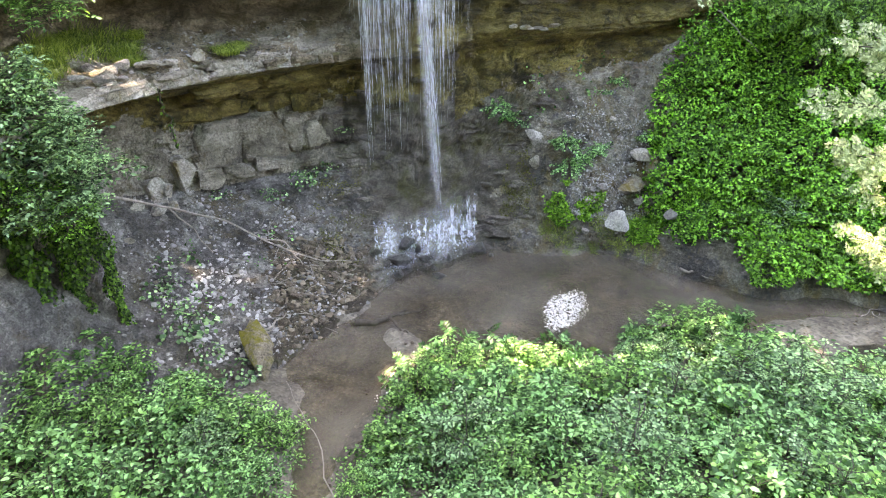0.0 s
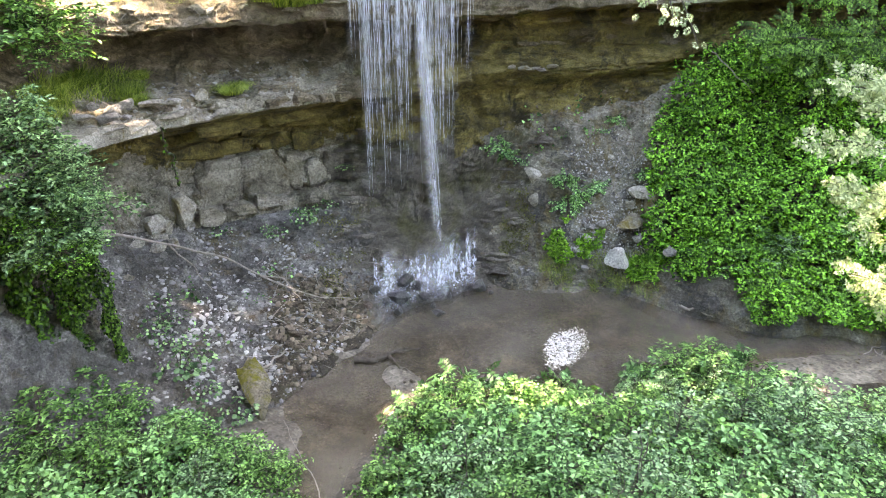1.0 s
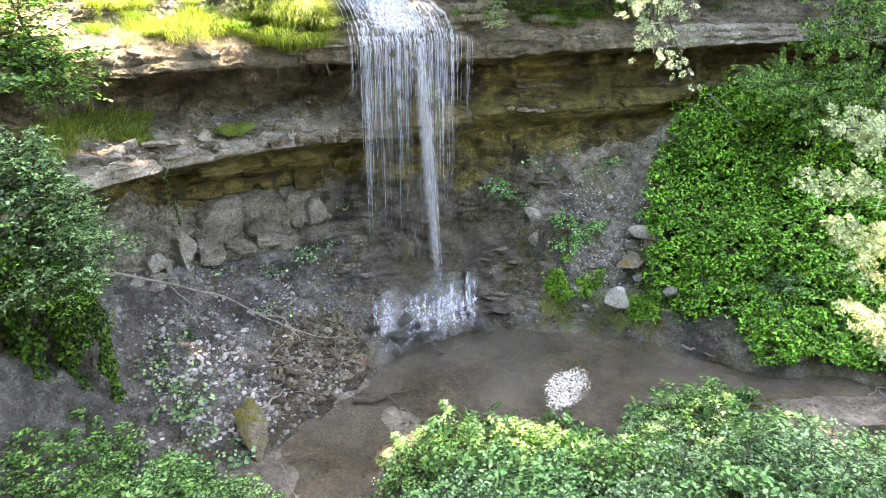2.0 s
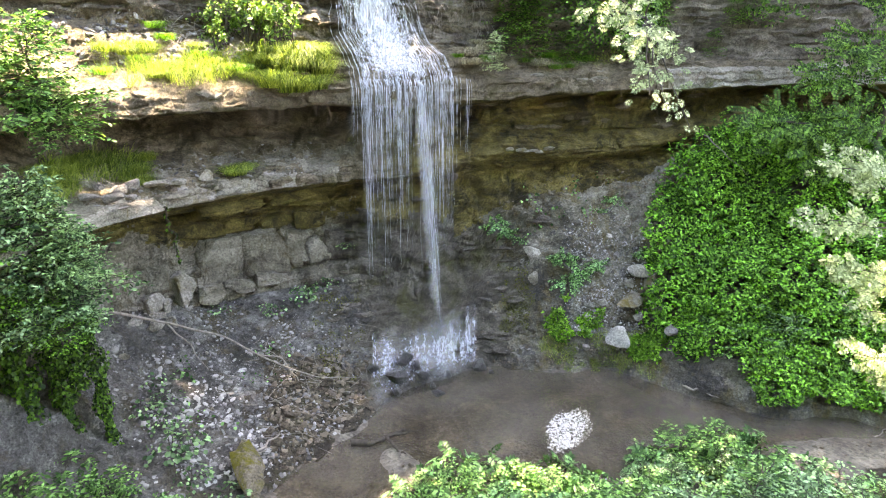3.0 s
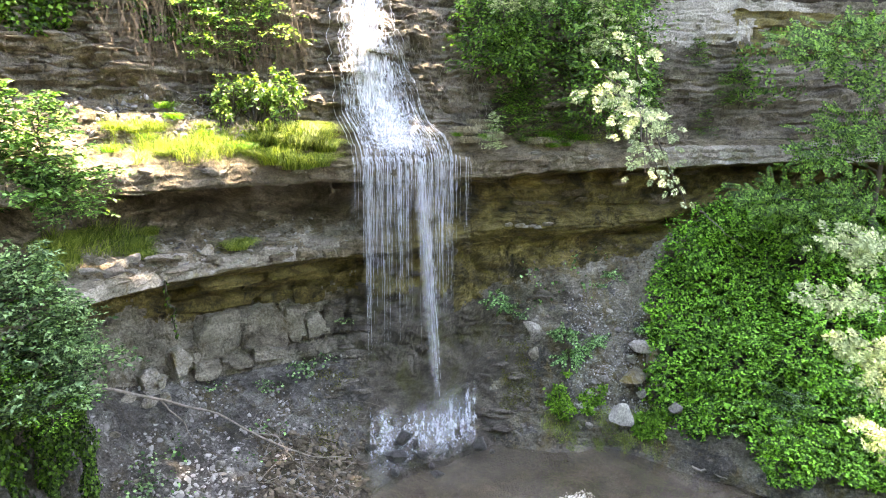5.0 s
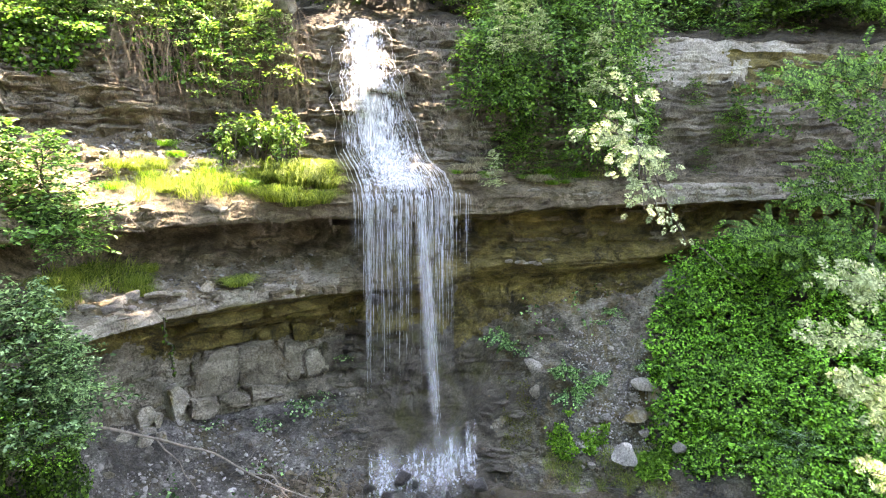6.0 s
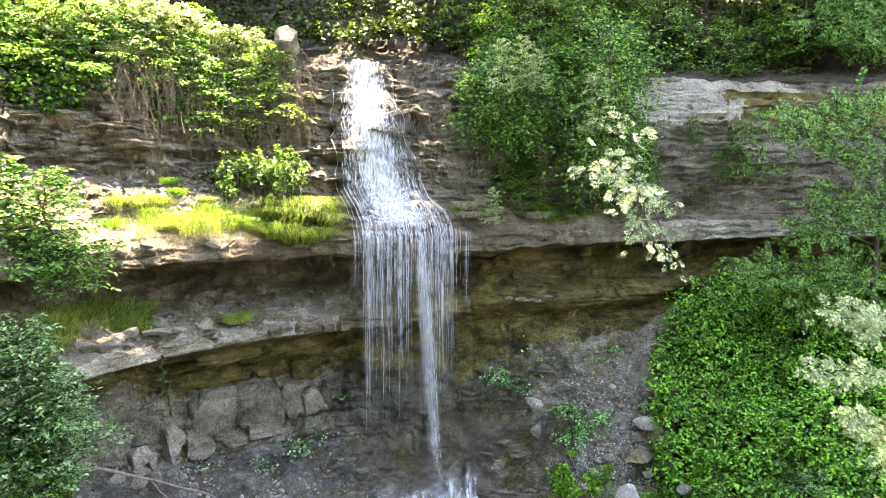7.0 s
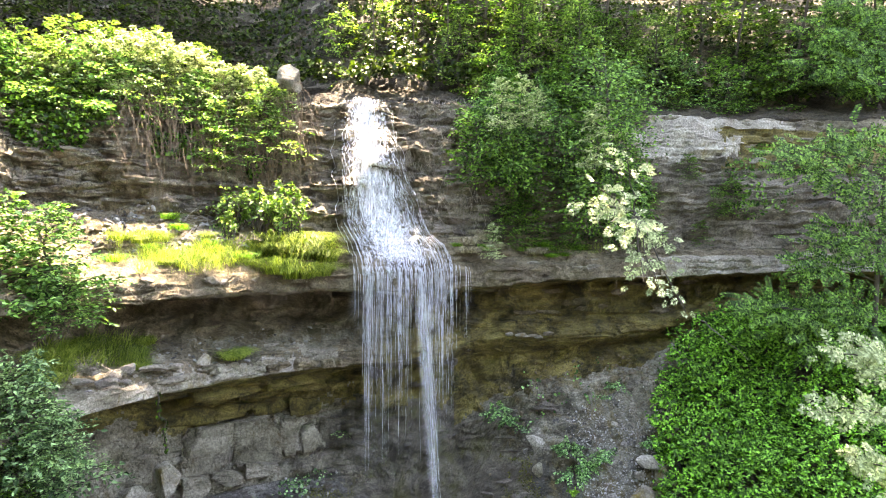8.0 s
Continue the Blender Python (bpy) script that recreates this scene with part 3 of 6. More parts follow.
    out[:, 1] -= push * np.where(kk < 1, 0.3, 1.0)
    out[:, 0] -= push * 0.35 * (flat[:, 0] / 8)
    out[:, 2] += 0.05 * fine * (kk > 1) + 0.05 * coarse
    return out.reshape(len(k), len(S), 3), k


SHEET_P, SHEET_K = wall_sheet()


def wall_point(s, k):
    """The wall's place and a rough outward normal at section s and knot number k."""
    i = np.clip(np.interp(k, SHEET_K, np.arange(len(SHEET_K))), 1, len(SHEET_K) - 2.001)
    j = np.clip(np.interp(s, S, np.arange(len(S))), 1, len(S) - 2.001)
    a, b = np.floor(i).astype(int), np.floor(j).astype(int)
    u, v = (i - a)[:, None], (j - b)[:, None]
    p = (SHEET_P[a, b] * (1 - v) + SHEET_P[a, b + 1] * v) * (1 - u) + (SHEET_P[a + 1, b] * (1 - v) + SHEET_P[a + 1, b + 1] * v) * u
    i, j = np.clip(np.round(i).astype(int), 1, len(SHEET_K) - 2), np.clip(np.round(j).astype(int), 1, len(S) - 2)
    n = np.cross(SHEET_P[i, j + 1] - SHEET_P[i, j - 1], SHEET_P[i + 1, j] - SHEET_P[i - 1, j])
    return p, n / (np.linalg.norm(n, axis=-1, keepdims=True) + 1e-9)


def band(name, label, category, k0, k1, mats, choose):
    rows = np.where((SHEET_K >= k0 - 1e-6) & (SHEET_K <= k1 + 1e-6))[0]
    p = SHEET_P[rows[0]:rows[-1] + 1]
    f = grid_faces(p.shape[0], p.shape[1])
    flat = p.reshape(-1, 3)
    kk = np.repeat(SHEET_K[rows], len(S))[f[:, 0]]
    jit = fractal(flat[f[:, 0]], 1.6, 4, 71.0) + 0.35 * fractal(flat[f[:, 0]], 9.0, 3, 31.0)
    me = mesh_of(name, flat, f, mats, False, choose(kk, flat[f[:, 0]], jit))
    return thing(name, label, category, kind="structure", me=me)


band("talus_slope", "grey shale scree slope at the foot of the cliff", "scree", 0, 3, [TALUS, RUBBLEBED, SOIL, EARTH, DAMP],
     lambda k, p, j: np.where((p[:, 0] / p[:, 1] > 0.36 + 0.05 * j) & (k > 1.75 + 0.3 * j - 1.5 * np.maximum(p[:, 0] / p[:, 1] - 0.4, 0)), 2, np.where((np.abs(p[:, 0] / p[:, 1] + 0.02) < 0.125 + 0.06 * j) & (k > 1.1 + 0.3 * j), 4, np.where((p[:, 0] / p[:, 1] > 0.03 + 0.05 * j) & (j < 0.25), 3, np.where((np.abs(p[:, 0] / p[:, 1] + 0.22) < 0.11 + 0.06 * j) & (k < 2.1 + 0.3 * j), 1, 0)))))
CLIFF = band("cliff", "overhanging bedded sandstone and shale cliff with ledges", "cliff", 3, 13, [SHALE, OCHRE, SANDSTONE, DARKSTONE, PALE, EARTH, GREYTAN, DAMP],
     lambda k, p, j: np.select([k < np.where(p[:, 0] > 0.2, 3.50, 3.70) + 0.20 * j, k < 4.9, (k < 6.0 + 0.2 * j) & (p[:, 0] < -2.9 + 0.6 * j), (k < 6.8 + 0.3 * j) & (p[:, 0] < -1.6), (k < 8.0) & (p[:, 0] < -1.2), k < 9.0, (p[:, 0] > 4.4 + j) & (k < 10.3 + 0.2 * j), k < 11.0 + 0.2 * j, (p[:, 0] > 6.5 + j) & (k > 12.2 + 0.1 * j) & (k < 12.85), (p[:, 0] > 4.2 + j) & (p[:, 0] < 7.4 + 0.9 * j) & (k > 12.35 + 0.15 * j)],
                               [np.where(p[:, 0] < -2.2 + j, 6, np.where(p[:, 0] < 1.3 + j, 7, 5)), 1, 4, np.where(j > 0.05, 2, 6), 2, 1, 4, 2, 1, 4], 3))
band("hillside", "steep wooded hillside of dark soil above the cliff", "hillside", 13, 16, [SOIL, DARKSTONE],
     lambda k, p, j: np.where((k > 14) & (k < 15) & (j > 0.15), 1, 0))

# ---- the ground and the pool ----
POOL = np.array([(-1.37, 9.79), (-1.04, 10.8), (-0.6, 11.4), (0.3, 11.9), (0.91, 11.97), (1.8, 11.7), (2.52, 11.6), (3.77, 11.9), (4.73, 11.24), (5.17, 10.6), (6.6, 10.0), (8.1, 10.1), (11, 9.9),
                 (11, 9.1), (7.7, 9.35), (6.4, 9.35), (4.6, 9.0), (3.3, 8.6), (2.3, 8.2), (1.6, 8.35), (1.08, 8.6), (0.3, 8.5), (-0.42, 8.4), (-0.75, 7.9), (-0.95, 7.4), (-1.25, 6.8), (-1.38, 6.3), (-1.5, 5.4), (-2.2, 1.0),
                 (-2.7, 1.0), (-1.95, 5.4), (-1.88, 6.3), (-2.0, 6.9), (-2.2, 7.5), (-2.5, 8.1), (-2.15, 8.75), (-1.9, 9.0), (-1.6, 9.4)])


def pool_distance(x, y):
    """Distance to the waterline, negative in the water."""
    p = np.stack([x, y], -1)
    best, inside = np.full(x.shape, 1e9), np.zeros(x.shape, bool)
    for i in range(len(POOL)):
        a, b = POOL[i], POOL[(i + 1) % len(POOL)]
        d = b - a
        t = np.clip(((p - a) @ d) / (d @ d), 0, 1)
        best = np.minimum(best, np.linalg.norm(p - a - t[..., None] * d, axis=-1))
        hit = ((a[1] > y) != (b[1] > y)) & (x < d[0] * (y - a[1]) / (d[1] + 1e-12) + a[0])
        inside ^= hit
    return np.where(inside, -best, best)


def ground_height(x, y, rough=None):
    d = pool_distance(x, y)
    near = np.clip((8.6 - y) / 4.0, 0, 1)
    h = np.where(d < 0, np.maximum(d * 0.35, -0.16), np.minimum(d, 0.35) * 0.22 + np.clip(d - 0.2, 0, 3.5) * 0.33 * near)
    h = h + 0.20 * np.exp(-(((x + 0.75) / 0.45) ** 2 + ((y - 8.75) / 0.55) ** 2))
    far = np.clip((np.hypot(x, y - 5) - 14) / 30, 0, 1)
    return h * (1 - far)


def ground_sheet():
    def axis(lo, hi, step):
        inner = np.arange(lo, hi + step / 2, step)
        out = np.geomspace(0.3, 600, 26)
        return np.concatenate([(lo - out)[::-1], inner, hi + out])
    xs, ys = axis(-7.5, 9.0, 0.09), axis(-1.0, 13.2, 0.09)
    x, y = np.meshgrid(xs, ys)
    z = ground_height(x, y)
    flat = np.stack([x.ravel(), y.ravel(), np.zeros(x.size)], -1)
    n = fractal(flat, 1.3, 4, 5.0).reshape(x.shape)
    fine = fractal(flat, 6.0, 3, 9.0).reshape(x.shape)
    near = np.exp(-(np.maximum(np.hypot(x, y - 6) - 12, 0) / 5) ** 2)
    z = z + (0.045 * n + 0.018 * fine) * near
    z = np.where(y > 14.5, -2.0, z)
    v = np.stack([x, y, z], -1).reshape(-1, 3)
    f = grid_faces(len(ys), len(xs))
    c = v[f[:, 0]]
    soil = pool_distance(c[:, 0], c[:, 1]) > 1.1 + 0.3 * np.sin(c[:, 0] * 3) * np.cos(c[:, 1] * 2)
    return thing("ground", "brown silt, gravel and soil of the stream bed and bank", "ground", kind="structure",
                 me=mesh_of("ground", v, f, [GROUND, SOIL], True, soil.astype(int)))


ground_sheet()
WX, WY = np.meshgrid(np.linspace(-3.4, 11, 60), np.linspace(0.6, 12.4, 60))
thing("water", "shallow brown pool under the waterfall with small ripples", "water", kind="structure",
      me=mesh_of("water", np.stack([WX, WY, np.zeros_like(WX)], -1).reshape(-1, 3), grid_faces(60, 60), WATER, True))

# ---- rocks ----


def chunk(rng, size, level=3, cuts=9, rough=0.05):
    """An angular stone: a ball cut by planes and roughened; corners and triangles."""
    bm = bmesh.new()
    bmesh.ops.create_icosphere(bm, subdivisions=level, radius=1.0)
    v = np.array([w.co[:] for w in bm.verts])
    f = np.array([[w.index for w in g.verts] for g in bm.faces])
    bm.free()
    for _ in range(cuts):
        d = rng.normal(0, 1, 3)
        d /= np.linalg.norm(d)
        over = np.maximum(v @ d - rng.uniform(0.38, 0.78), 0)
        v = v - over[:, None] * d
    v = v * (1 + rough * fractal(v, 2.2, 3, rng.uniform(0, 50)))[:, None]
    return v * np.asarray(size), f


def boulder(name, label, place, size, mat, seed, turn=0.0, lean=0.0, category="rock", group="", level=3, cuts=9, bedded=0.3, rough=0.07):
    rng = np.random.default_rng(seed)
    v, f = chunk(rng, size, level, cuts, rough)
    v[:, 2] += size[2] * (0.62 - bedded)
    return thing(name, label, category, pose(*place, lean, 0, turn), group, me=mesh_of(name, v, f, mat))


for i, (x, y, z, sx, sy, sz) in enumerate(((-0.87, 11.0, 0.12, 0.30, 0.24, 0.20), (-0.38, 11.15, 0.10, 0.17, 0.15, 0.13), (0.70, 11.6, 0.06, 0.19, 0.17, 0.17), (-0.85, 10.7, 0.0, 0.11, 0.10, 0.10),
                                           (-0.12, 10.75, -0.05, 0.16, 0.12, 0.10), (-1.36, 11.2, 0.25, 0.15, 0.13, 0.12), (-0.75, 11.45, 0.33, 0.20, 0.16, 0.17), (-1.1, 10.9, 0.13, 0.13, 0.11, 0.11),
                                           (-0.2, 10.95, 0.02, 0.08, 0.08, 0.07), (0.1, 11.3, 0.05, 0.10, 0.09, 0.08), (0.95, 11.5, 0.0, 0.09, 0.08, 0.06), (-0.5, 11.35, 0.2, 0.14, 0.12, 0.12))):
    boulder("wet_rock", "dark wet rock in the splash of the waterfall", (x, y - 0.10, z + 0.11), (sx * 1.15, sy * 1.15, sz * 1.3), WETROCK, 200 + i, 37 * i, 12 * (i % 5 - 2), group="wet rocks", cuts=24, rough=0.14)
boulder("boulder", "pale grey angular boulder on the grassy shore", (3.50, 11.72, 0.62), (0.31, 0.25, 0.36), LITSTONE, 231, 20, cuts=14)
boulder("mossy_rock", "leaning slab of rock half covered in yellow-green moss", (-2.66, 7.66, 0.12), (0.28, 0.22, 0.80), MOSSY, 236, 38, -50, cuts=14, bedded=0.1, rough=0.22)
for i, (x, y, z, sx, sy, sz, t) in enumerate(((3.85, 12.15, 1.30, 0.36, 0.22, 0.20, 20), (4.00, 12.45, 1.85, 0.22, 0.16, 0.14, -30), (4.24, 12.25, 1.68, 0.13, 0.11, 0.16, 10), (3.25, 12.15, 1.30, 0.13, 0.10, 0.08, 15),
                                              (4.55, 11.65, 0.90, 0.13, 0.12, 0.10, 0), (2.89, 11.72, 0.50, 0.10, 0.09, 0.07, 50), (4.35, 12.0, 1.25, 0.15, 0.13, 0.14, 70), (3.0, 12.2, 1.25, 0.11, 0.09, 0.05, 0), (3.95, 12.0, 1.05, 0.12, 0.10, 0.08, 0))):
    boulder("grey_rock", "grey limestone block lying on the scree", (x, y - 0.04, z), (sx * 1.45, sy * 1.4, sz * 1.5), PALE if i in (0, 1, 2) else STONE, 240 + i, t, group="grey rocks", cuts=18)
for i, (x, y, z, sx, sy, sz, t) in enumerate(((-4.80, 9.05, 4.20, 0.20, 0.12, 0.07, 20), (-4.85, 9.40, 4.22, 0.16, 0.11, 0.08, 50), (-4.48, 9.95, 4.22, 0.30, 0.13, 0.06, 35), (-3.96, 10.55, 4.18, 0.14, 0.11, 0.10, 10),
                                              (-5.00, 8.85, 4.26, 0.16, 0.12, 0.06, 0), (-4.72, 9.60, 4.28, 0.14, 0.10, 0.08, 80), (-5.05, 9.25, 4.32, 0.13, 0.10, 0.07, 0), (-4.62, 9.30, 4.16, 0.12, 0.08, 0.05, 15), (-4.25, 10.2, 4.2, 0.13, 0.1, 0.05, 40))):
    boulder("ledge_slab", "loose grey slab of stone on the lower ledge", (x, y, z + 0.03), (sx * 1.25, sy * 1.25, sz * 1.5), PALE if i in (2, 3, 8) else STONE, 260 + i, t, group="ledge slabs", cuts=22)


def embedded(name, seed, n, s_range, k_range, width, height, mat, depth=0.22, sunk=0.5):
    """Separate stones set in the cliff along its beds, sharing a few meshes."""
    r = np.random.default_rng(seed)
    shapes = []
    for i in range(8):
        v, f = chunk(r, (1, 1, 1), 2, 16, 0.08)
        shapes.append(mesh_of(name, v, f, mat))
    p, nn = wall_point(r.uniform(*s_range, n), r.uniform(*k_range, n))
    q, _ = wall_point(np.clip(p[:, 0] / p[:, 1] + 0.02, -1.2, 1.2), np.full(n, sum(k_range) / 2))
    q0, _ = wall_point(np.clip(p[:, 0] / p[:, 1] - 0.02, -1.2, 1.2), np.full(n, sum(k_range) / 2))
    for i in range(n):
        t = q[i] - q0[i]
        ob = part_of(name, shapes[i % 8], CLIFF)
        w, h = r.uniform(*width), r.uniform(*height)
        ob.matrix_basis = pose(p[i, 0], p[i, 1] + depth * (sunk - 0.2), p[i, 2], r.uniform(-5, 5), r.uniform(-4, 4), math.degrees(math.atan2(t[1], t[0])) + r.uniform(-10, 10)) @ Matrix.Diagonal((w, depth, h, 1))


embedded("bed_stone", 801, 130, (-0.70, -0.16), (11.05, 12.9), (0.18, 0.50), (0.05, 0.13), DARKSTONE)
embedded("bed_stone", 802, 60, (-0.10, 0.10), (10.9, 12.9), (0.18, 0.45), (0.06, 0.14), DARKSTONE, 0.18)
embedded("bed_stone", 803, 22, (0.34, 0.68), (11.0, 13.0), (0.25, 0.60), (0.06, 0.14), GREYTAN, 0.16, 0.7)


def squared(rng, steps=8, cuts=9):
    """A squared stone of unit half-size with chipped corners and rough faces: corners and faces."""
    u = np.linspace(-1, 1, steps)
    a, b = np.meshgrid(u, u)
    pieces = []
    for axis in range(3):
        for side in (-1.0, 1.0):
            q = np.zeros((steps * steps, 3))
            q[:, axis], q[:, (axis + 1) % 3], q[:, (axis + 2) % 3] = side, side * a.ravel(), b.ravel()
            pieces.append((q, grid_faces(steps, steps)))
    v, f = merged(pieces)
    v = v * (1 - 0.05 * (np.linalg.norm(v, axis=1, keepdims=True) - 1))
    for _ in range(cuts):
        d = rng.choice((-1.0, 1.0), 3) * rng.uniform(0.15, 1.0, 3)
        d /= np.linalg.norm(d)
        over = np.maximum(v @ d - np.abs(d).sum() * rng.uniform(0.56, 0.84), 0)
        v = v - over[:, None] * d
    return v * (1 + 0.13 * fractal(v, 1.5, 5, rng.uniform(0, 50)))[:, None], f


def jointed(seed, blocks):
    """Squared blocks that stand in the cliff between joints: rows of two sections, two knot numbers, how far proud, material."""
    r = np.random.default_rng(seed)
    for s0, s1, k0, k1, proud, mat in blocks:
        c, _ = wall_point(np.array([s0, s1, (s0 + s1) / 2, (s0 + s1) / 2]), np.array([(k0 + k1) / 2, (k0 + k1) / 2, k0, k1]))
        along, rise = c[1] - c[0], c[3] - c[2]
        w, h = np.linalg.norm(along) / 2, abs(rise[2]) / 2 + 0.01
        ob = part_of("wall_block", mesh_of("wall_block", *squared(r), mat), CLIFF)
        turn = math.degrees(math.atan2(along[1], along[0]))
        m = c.mean(0)
        deep = 0.26
        ob.matrix_basis = pose(m[0], m[1] - proud + deep, m[2], math.degrees(math.atan2(-rise[1], abs(rise[2]))) * 0.5 + r.uniform(-3, 3), r.uniform(-6, 6), turn + r.uniform(-6, 6)) @ Matrix.Diagonal((w * 1.06, deep, h * 1.08, 1))


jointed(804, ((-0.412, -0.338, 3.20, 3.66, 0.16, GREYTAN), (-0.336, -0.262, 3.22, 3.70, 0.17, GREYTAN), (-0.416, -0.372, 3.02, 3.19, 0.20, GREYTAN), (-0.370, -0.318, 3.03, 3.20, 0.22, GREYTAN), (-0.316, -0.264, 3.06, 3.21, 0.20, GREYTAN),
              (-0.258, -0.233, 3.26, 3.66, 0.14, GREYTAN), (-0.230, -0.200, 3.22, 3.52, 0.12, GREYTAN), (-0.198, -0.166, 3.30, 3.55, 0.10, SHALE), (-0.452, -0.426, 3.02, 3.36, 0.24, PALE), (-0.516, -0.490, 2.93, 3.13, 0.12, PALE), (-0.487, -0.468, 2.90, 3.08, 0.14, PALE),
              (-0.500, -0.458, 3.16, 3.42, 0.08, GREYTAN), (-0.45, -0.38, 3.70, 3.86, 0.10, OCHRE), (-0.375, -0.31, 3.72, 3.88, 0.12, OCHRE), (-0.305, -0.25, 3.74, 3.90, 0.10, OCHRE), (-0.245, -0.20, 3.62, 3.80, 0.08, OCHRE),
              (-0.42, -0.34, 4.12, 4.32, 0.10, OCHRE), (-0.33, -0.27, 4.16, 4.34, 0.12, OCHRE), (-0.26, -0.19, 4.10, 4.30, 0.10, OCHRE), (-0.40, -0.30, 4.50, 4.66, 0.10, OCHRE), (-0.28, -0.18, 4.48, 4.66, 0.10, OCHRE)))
jointed(811, [(s, s + w * 0.94, 5.30, 5.30 + h, 0.14, PALE) for s, w, h in ((0.098, 0.012, 0.22), (0.111, 0.016, 0.26), (0.128, 0.013, 0.20), (0.142, 0.012, 0.16), (0.155, 0.014, 0.18))])
jointed(812, [(-0.285 + 0.022 * i, -0.285 + 0.0212 * (i + 1) + 0.001 * (i % 3), 5.1, 5.5 + 0.12 * (i * 7 % 3), 0.10 + 0.02 * (i * 5 % 3), SANDSTONE) for i in range(6)])
embedded("wall_block", 808, 5, (-0.55, -0.42), (2.7, 2.95), (0.14, 0.26), (0.10, 0.18), PALE, 0.2, 0.6)
embedded("bed_stone", 809, 34, (0.04, 0.16), (1.4, 3.2), (0.20, 0.60), (0.05, 0.12), SHALE, 0.2, 0.6)
embedded("bed_stone", 810, 26, (-0.24, -0.10), (1.9, 3.2), (0.12, 0.40), (0.05, 0.11), SHALE, 0.16, 0.6)
embedded("wall_block", 805, 16, (-0.16, 0.10), (3.1, 4.1), (0.15, 0.45), (0.08, 0.22), SHALE, 0.2, 0.7)
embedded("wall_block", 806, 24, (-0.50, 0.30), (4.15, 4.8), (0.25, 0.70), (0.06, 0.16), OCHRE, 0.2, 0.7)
embedded("wall_block", 807, 40, (-0.5, 0.40), (6.9, 8.3), (0.2, 0.55), (0.06, 0.14), SANDSTONE, 0.16)

slab_rng = np.random.default_rng(285)
for i in range(44):
    low = i < 20
    q, _ = wall_point(np.array([slab_rng.uniform(-0.55, -0.17) if low else slab_rng.choice([slab_rng.uniform(-0.66, -0.17), slab_rng.uniform(0.06, 0.6)])]), np.array([slab_rng.uniform(5.85, 6.5) if low else slab_rng.uniform(9.75, 10.25)]))
    w = slab_rng.uniform(0.14, 0.34)
    along = math.degrees(math.atan2(1.3, 1.0)) if q[0, 0] < -2.4 else 8.0
    boulder("ledge_slab", "flat sandstone slab set in the edge of the ledge", (q[0, 0], q[0, 1] + 0.06, q[0, 2] - 0.03), (w, w * 0.6, slab_rng.uniform(0.05, 0.09)), GREYTAN if i % 3 else PALE, 700 + i, along + slab_rng.uniform(-14, 14), group="ledge slabs", level=2, cuts=12)
talus_rng = np.random.default_rng(286)
for i in range(40):
    q, _ = wall_point(np.array([talus_rng.choice([talus_rng.uniform(-0.58, -0.15), talus_rng.uniform(0.06, 0.34)])]), np.array([talus_rng.uniform(1.1, 3.0)]))
    w = talus_rng.uniform(0.05, 0.13)
    boulder("scree_stone", "loose grey stone on the scree slope", tuple(q[0]), (w, w * 0.8, w * 0.55), STONE if i % 2 else GREYTAN, 760 + i, talus_rng.uniform(0, 360), talus_rng.uniform(-25, 25), group="scree stones", level=2, cuts=12)
for i, (s_at, k_at, w) in enumerate(((0.146, 2.75, 0.24), (0.152, 2.5, 0.18), (0.215, 2.55, 0.12), (0.268, 2.75, 0.11), (0.31, 2.35, 0.20), (0.325, 2.2, 0.16), (0.245, 2.1, 0.15), (0.205, 2.05, 0.11))):
    q, _ = wall_point(np.array([s_at]), np.array([k_at]))
    boulder("pale_rock", "pale limestone rock bedded in the earth slope", tuple(q[0]), (w, w * 0.7, w * 1.1 if i < 2 else w * 0.7), PALE, 820 + i, 40 * i, group="pale rocks", cuts=18)
boulder("crest_block", "squared pale block of stone at the top of the fall", (-3.08, 13.2, 9.33), (0.33, 0.28, 0.42), GREYTAN, 281, 15, cuts=14)


def scattered(name, label, category, seed, n, places, size, mat, flat=0.55, out=0.3):
    """Small loose stones at rows of places, joined."""
    r = np.random.default_rng(seed)
    shapes = [chunk(r, (1, 1, 1), 1, 14, 0.0) for _ in range(10)]
    p, nn = places(r, n)
    pieces = []
    for q, d in zip(p, nn):
        v, f = shapes[int(r.integers(0, 10))]
        h = size[0] * (size[1] / size[0]) ** (r.random() ** 2.2)
        m = Vector((0, 0, 1)).rotation_difference(Vector(d * 0.7 + np.array((0, 0, 0.5)) + r.normal(0, 0.25, 3))).to_matrix() @ Euler((0, 0, r.uniform(0, 6.28))).to_matrix()
        pieces.append(((v * (h, h * r.uniform(0.55, 0.95), h * flat * r.uniform(0.5, 1.1))) @ np.array(m).T + q + d * h * flat * out, f))
    return thing(name, label, category, kind="stuff", me=mesh_of(name, *merged(pieces), mat))


def wall_patch(s0, s1, k0, k1, cut=-9.0, scale=1.4, seed=0.0):
    """Places on the wall, in patches, for scattered()."""
    def pick(r, n):
        s, k = r.uniform(s0, s1, n), r.uniform(k0, k1, n)
        p, d = wall_point(s, k)
        e = 4 * np.minimum(np.minimum(s - s0, s1 - s) / (s1 - s0), np.minimum(k - k0, k1 - k) / (k1 - k0) + 0.1)
        keep = (fractal(p, scale, 3, seed) > cut) & (r.random(n) < e + 0.08)
        return p[keep], d[keep]
    return pick


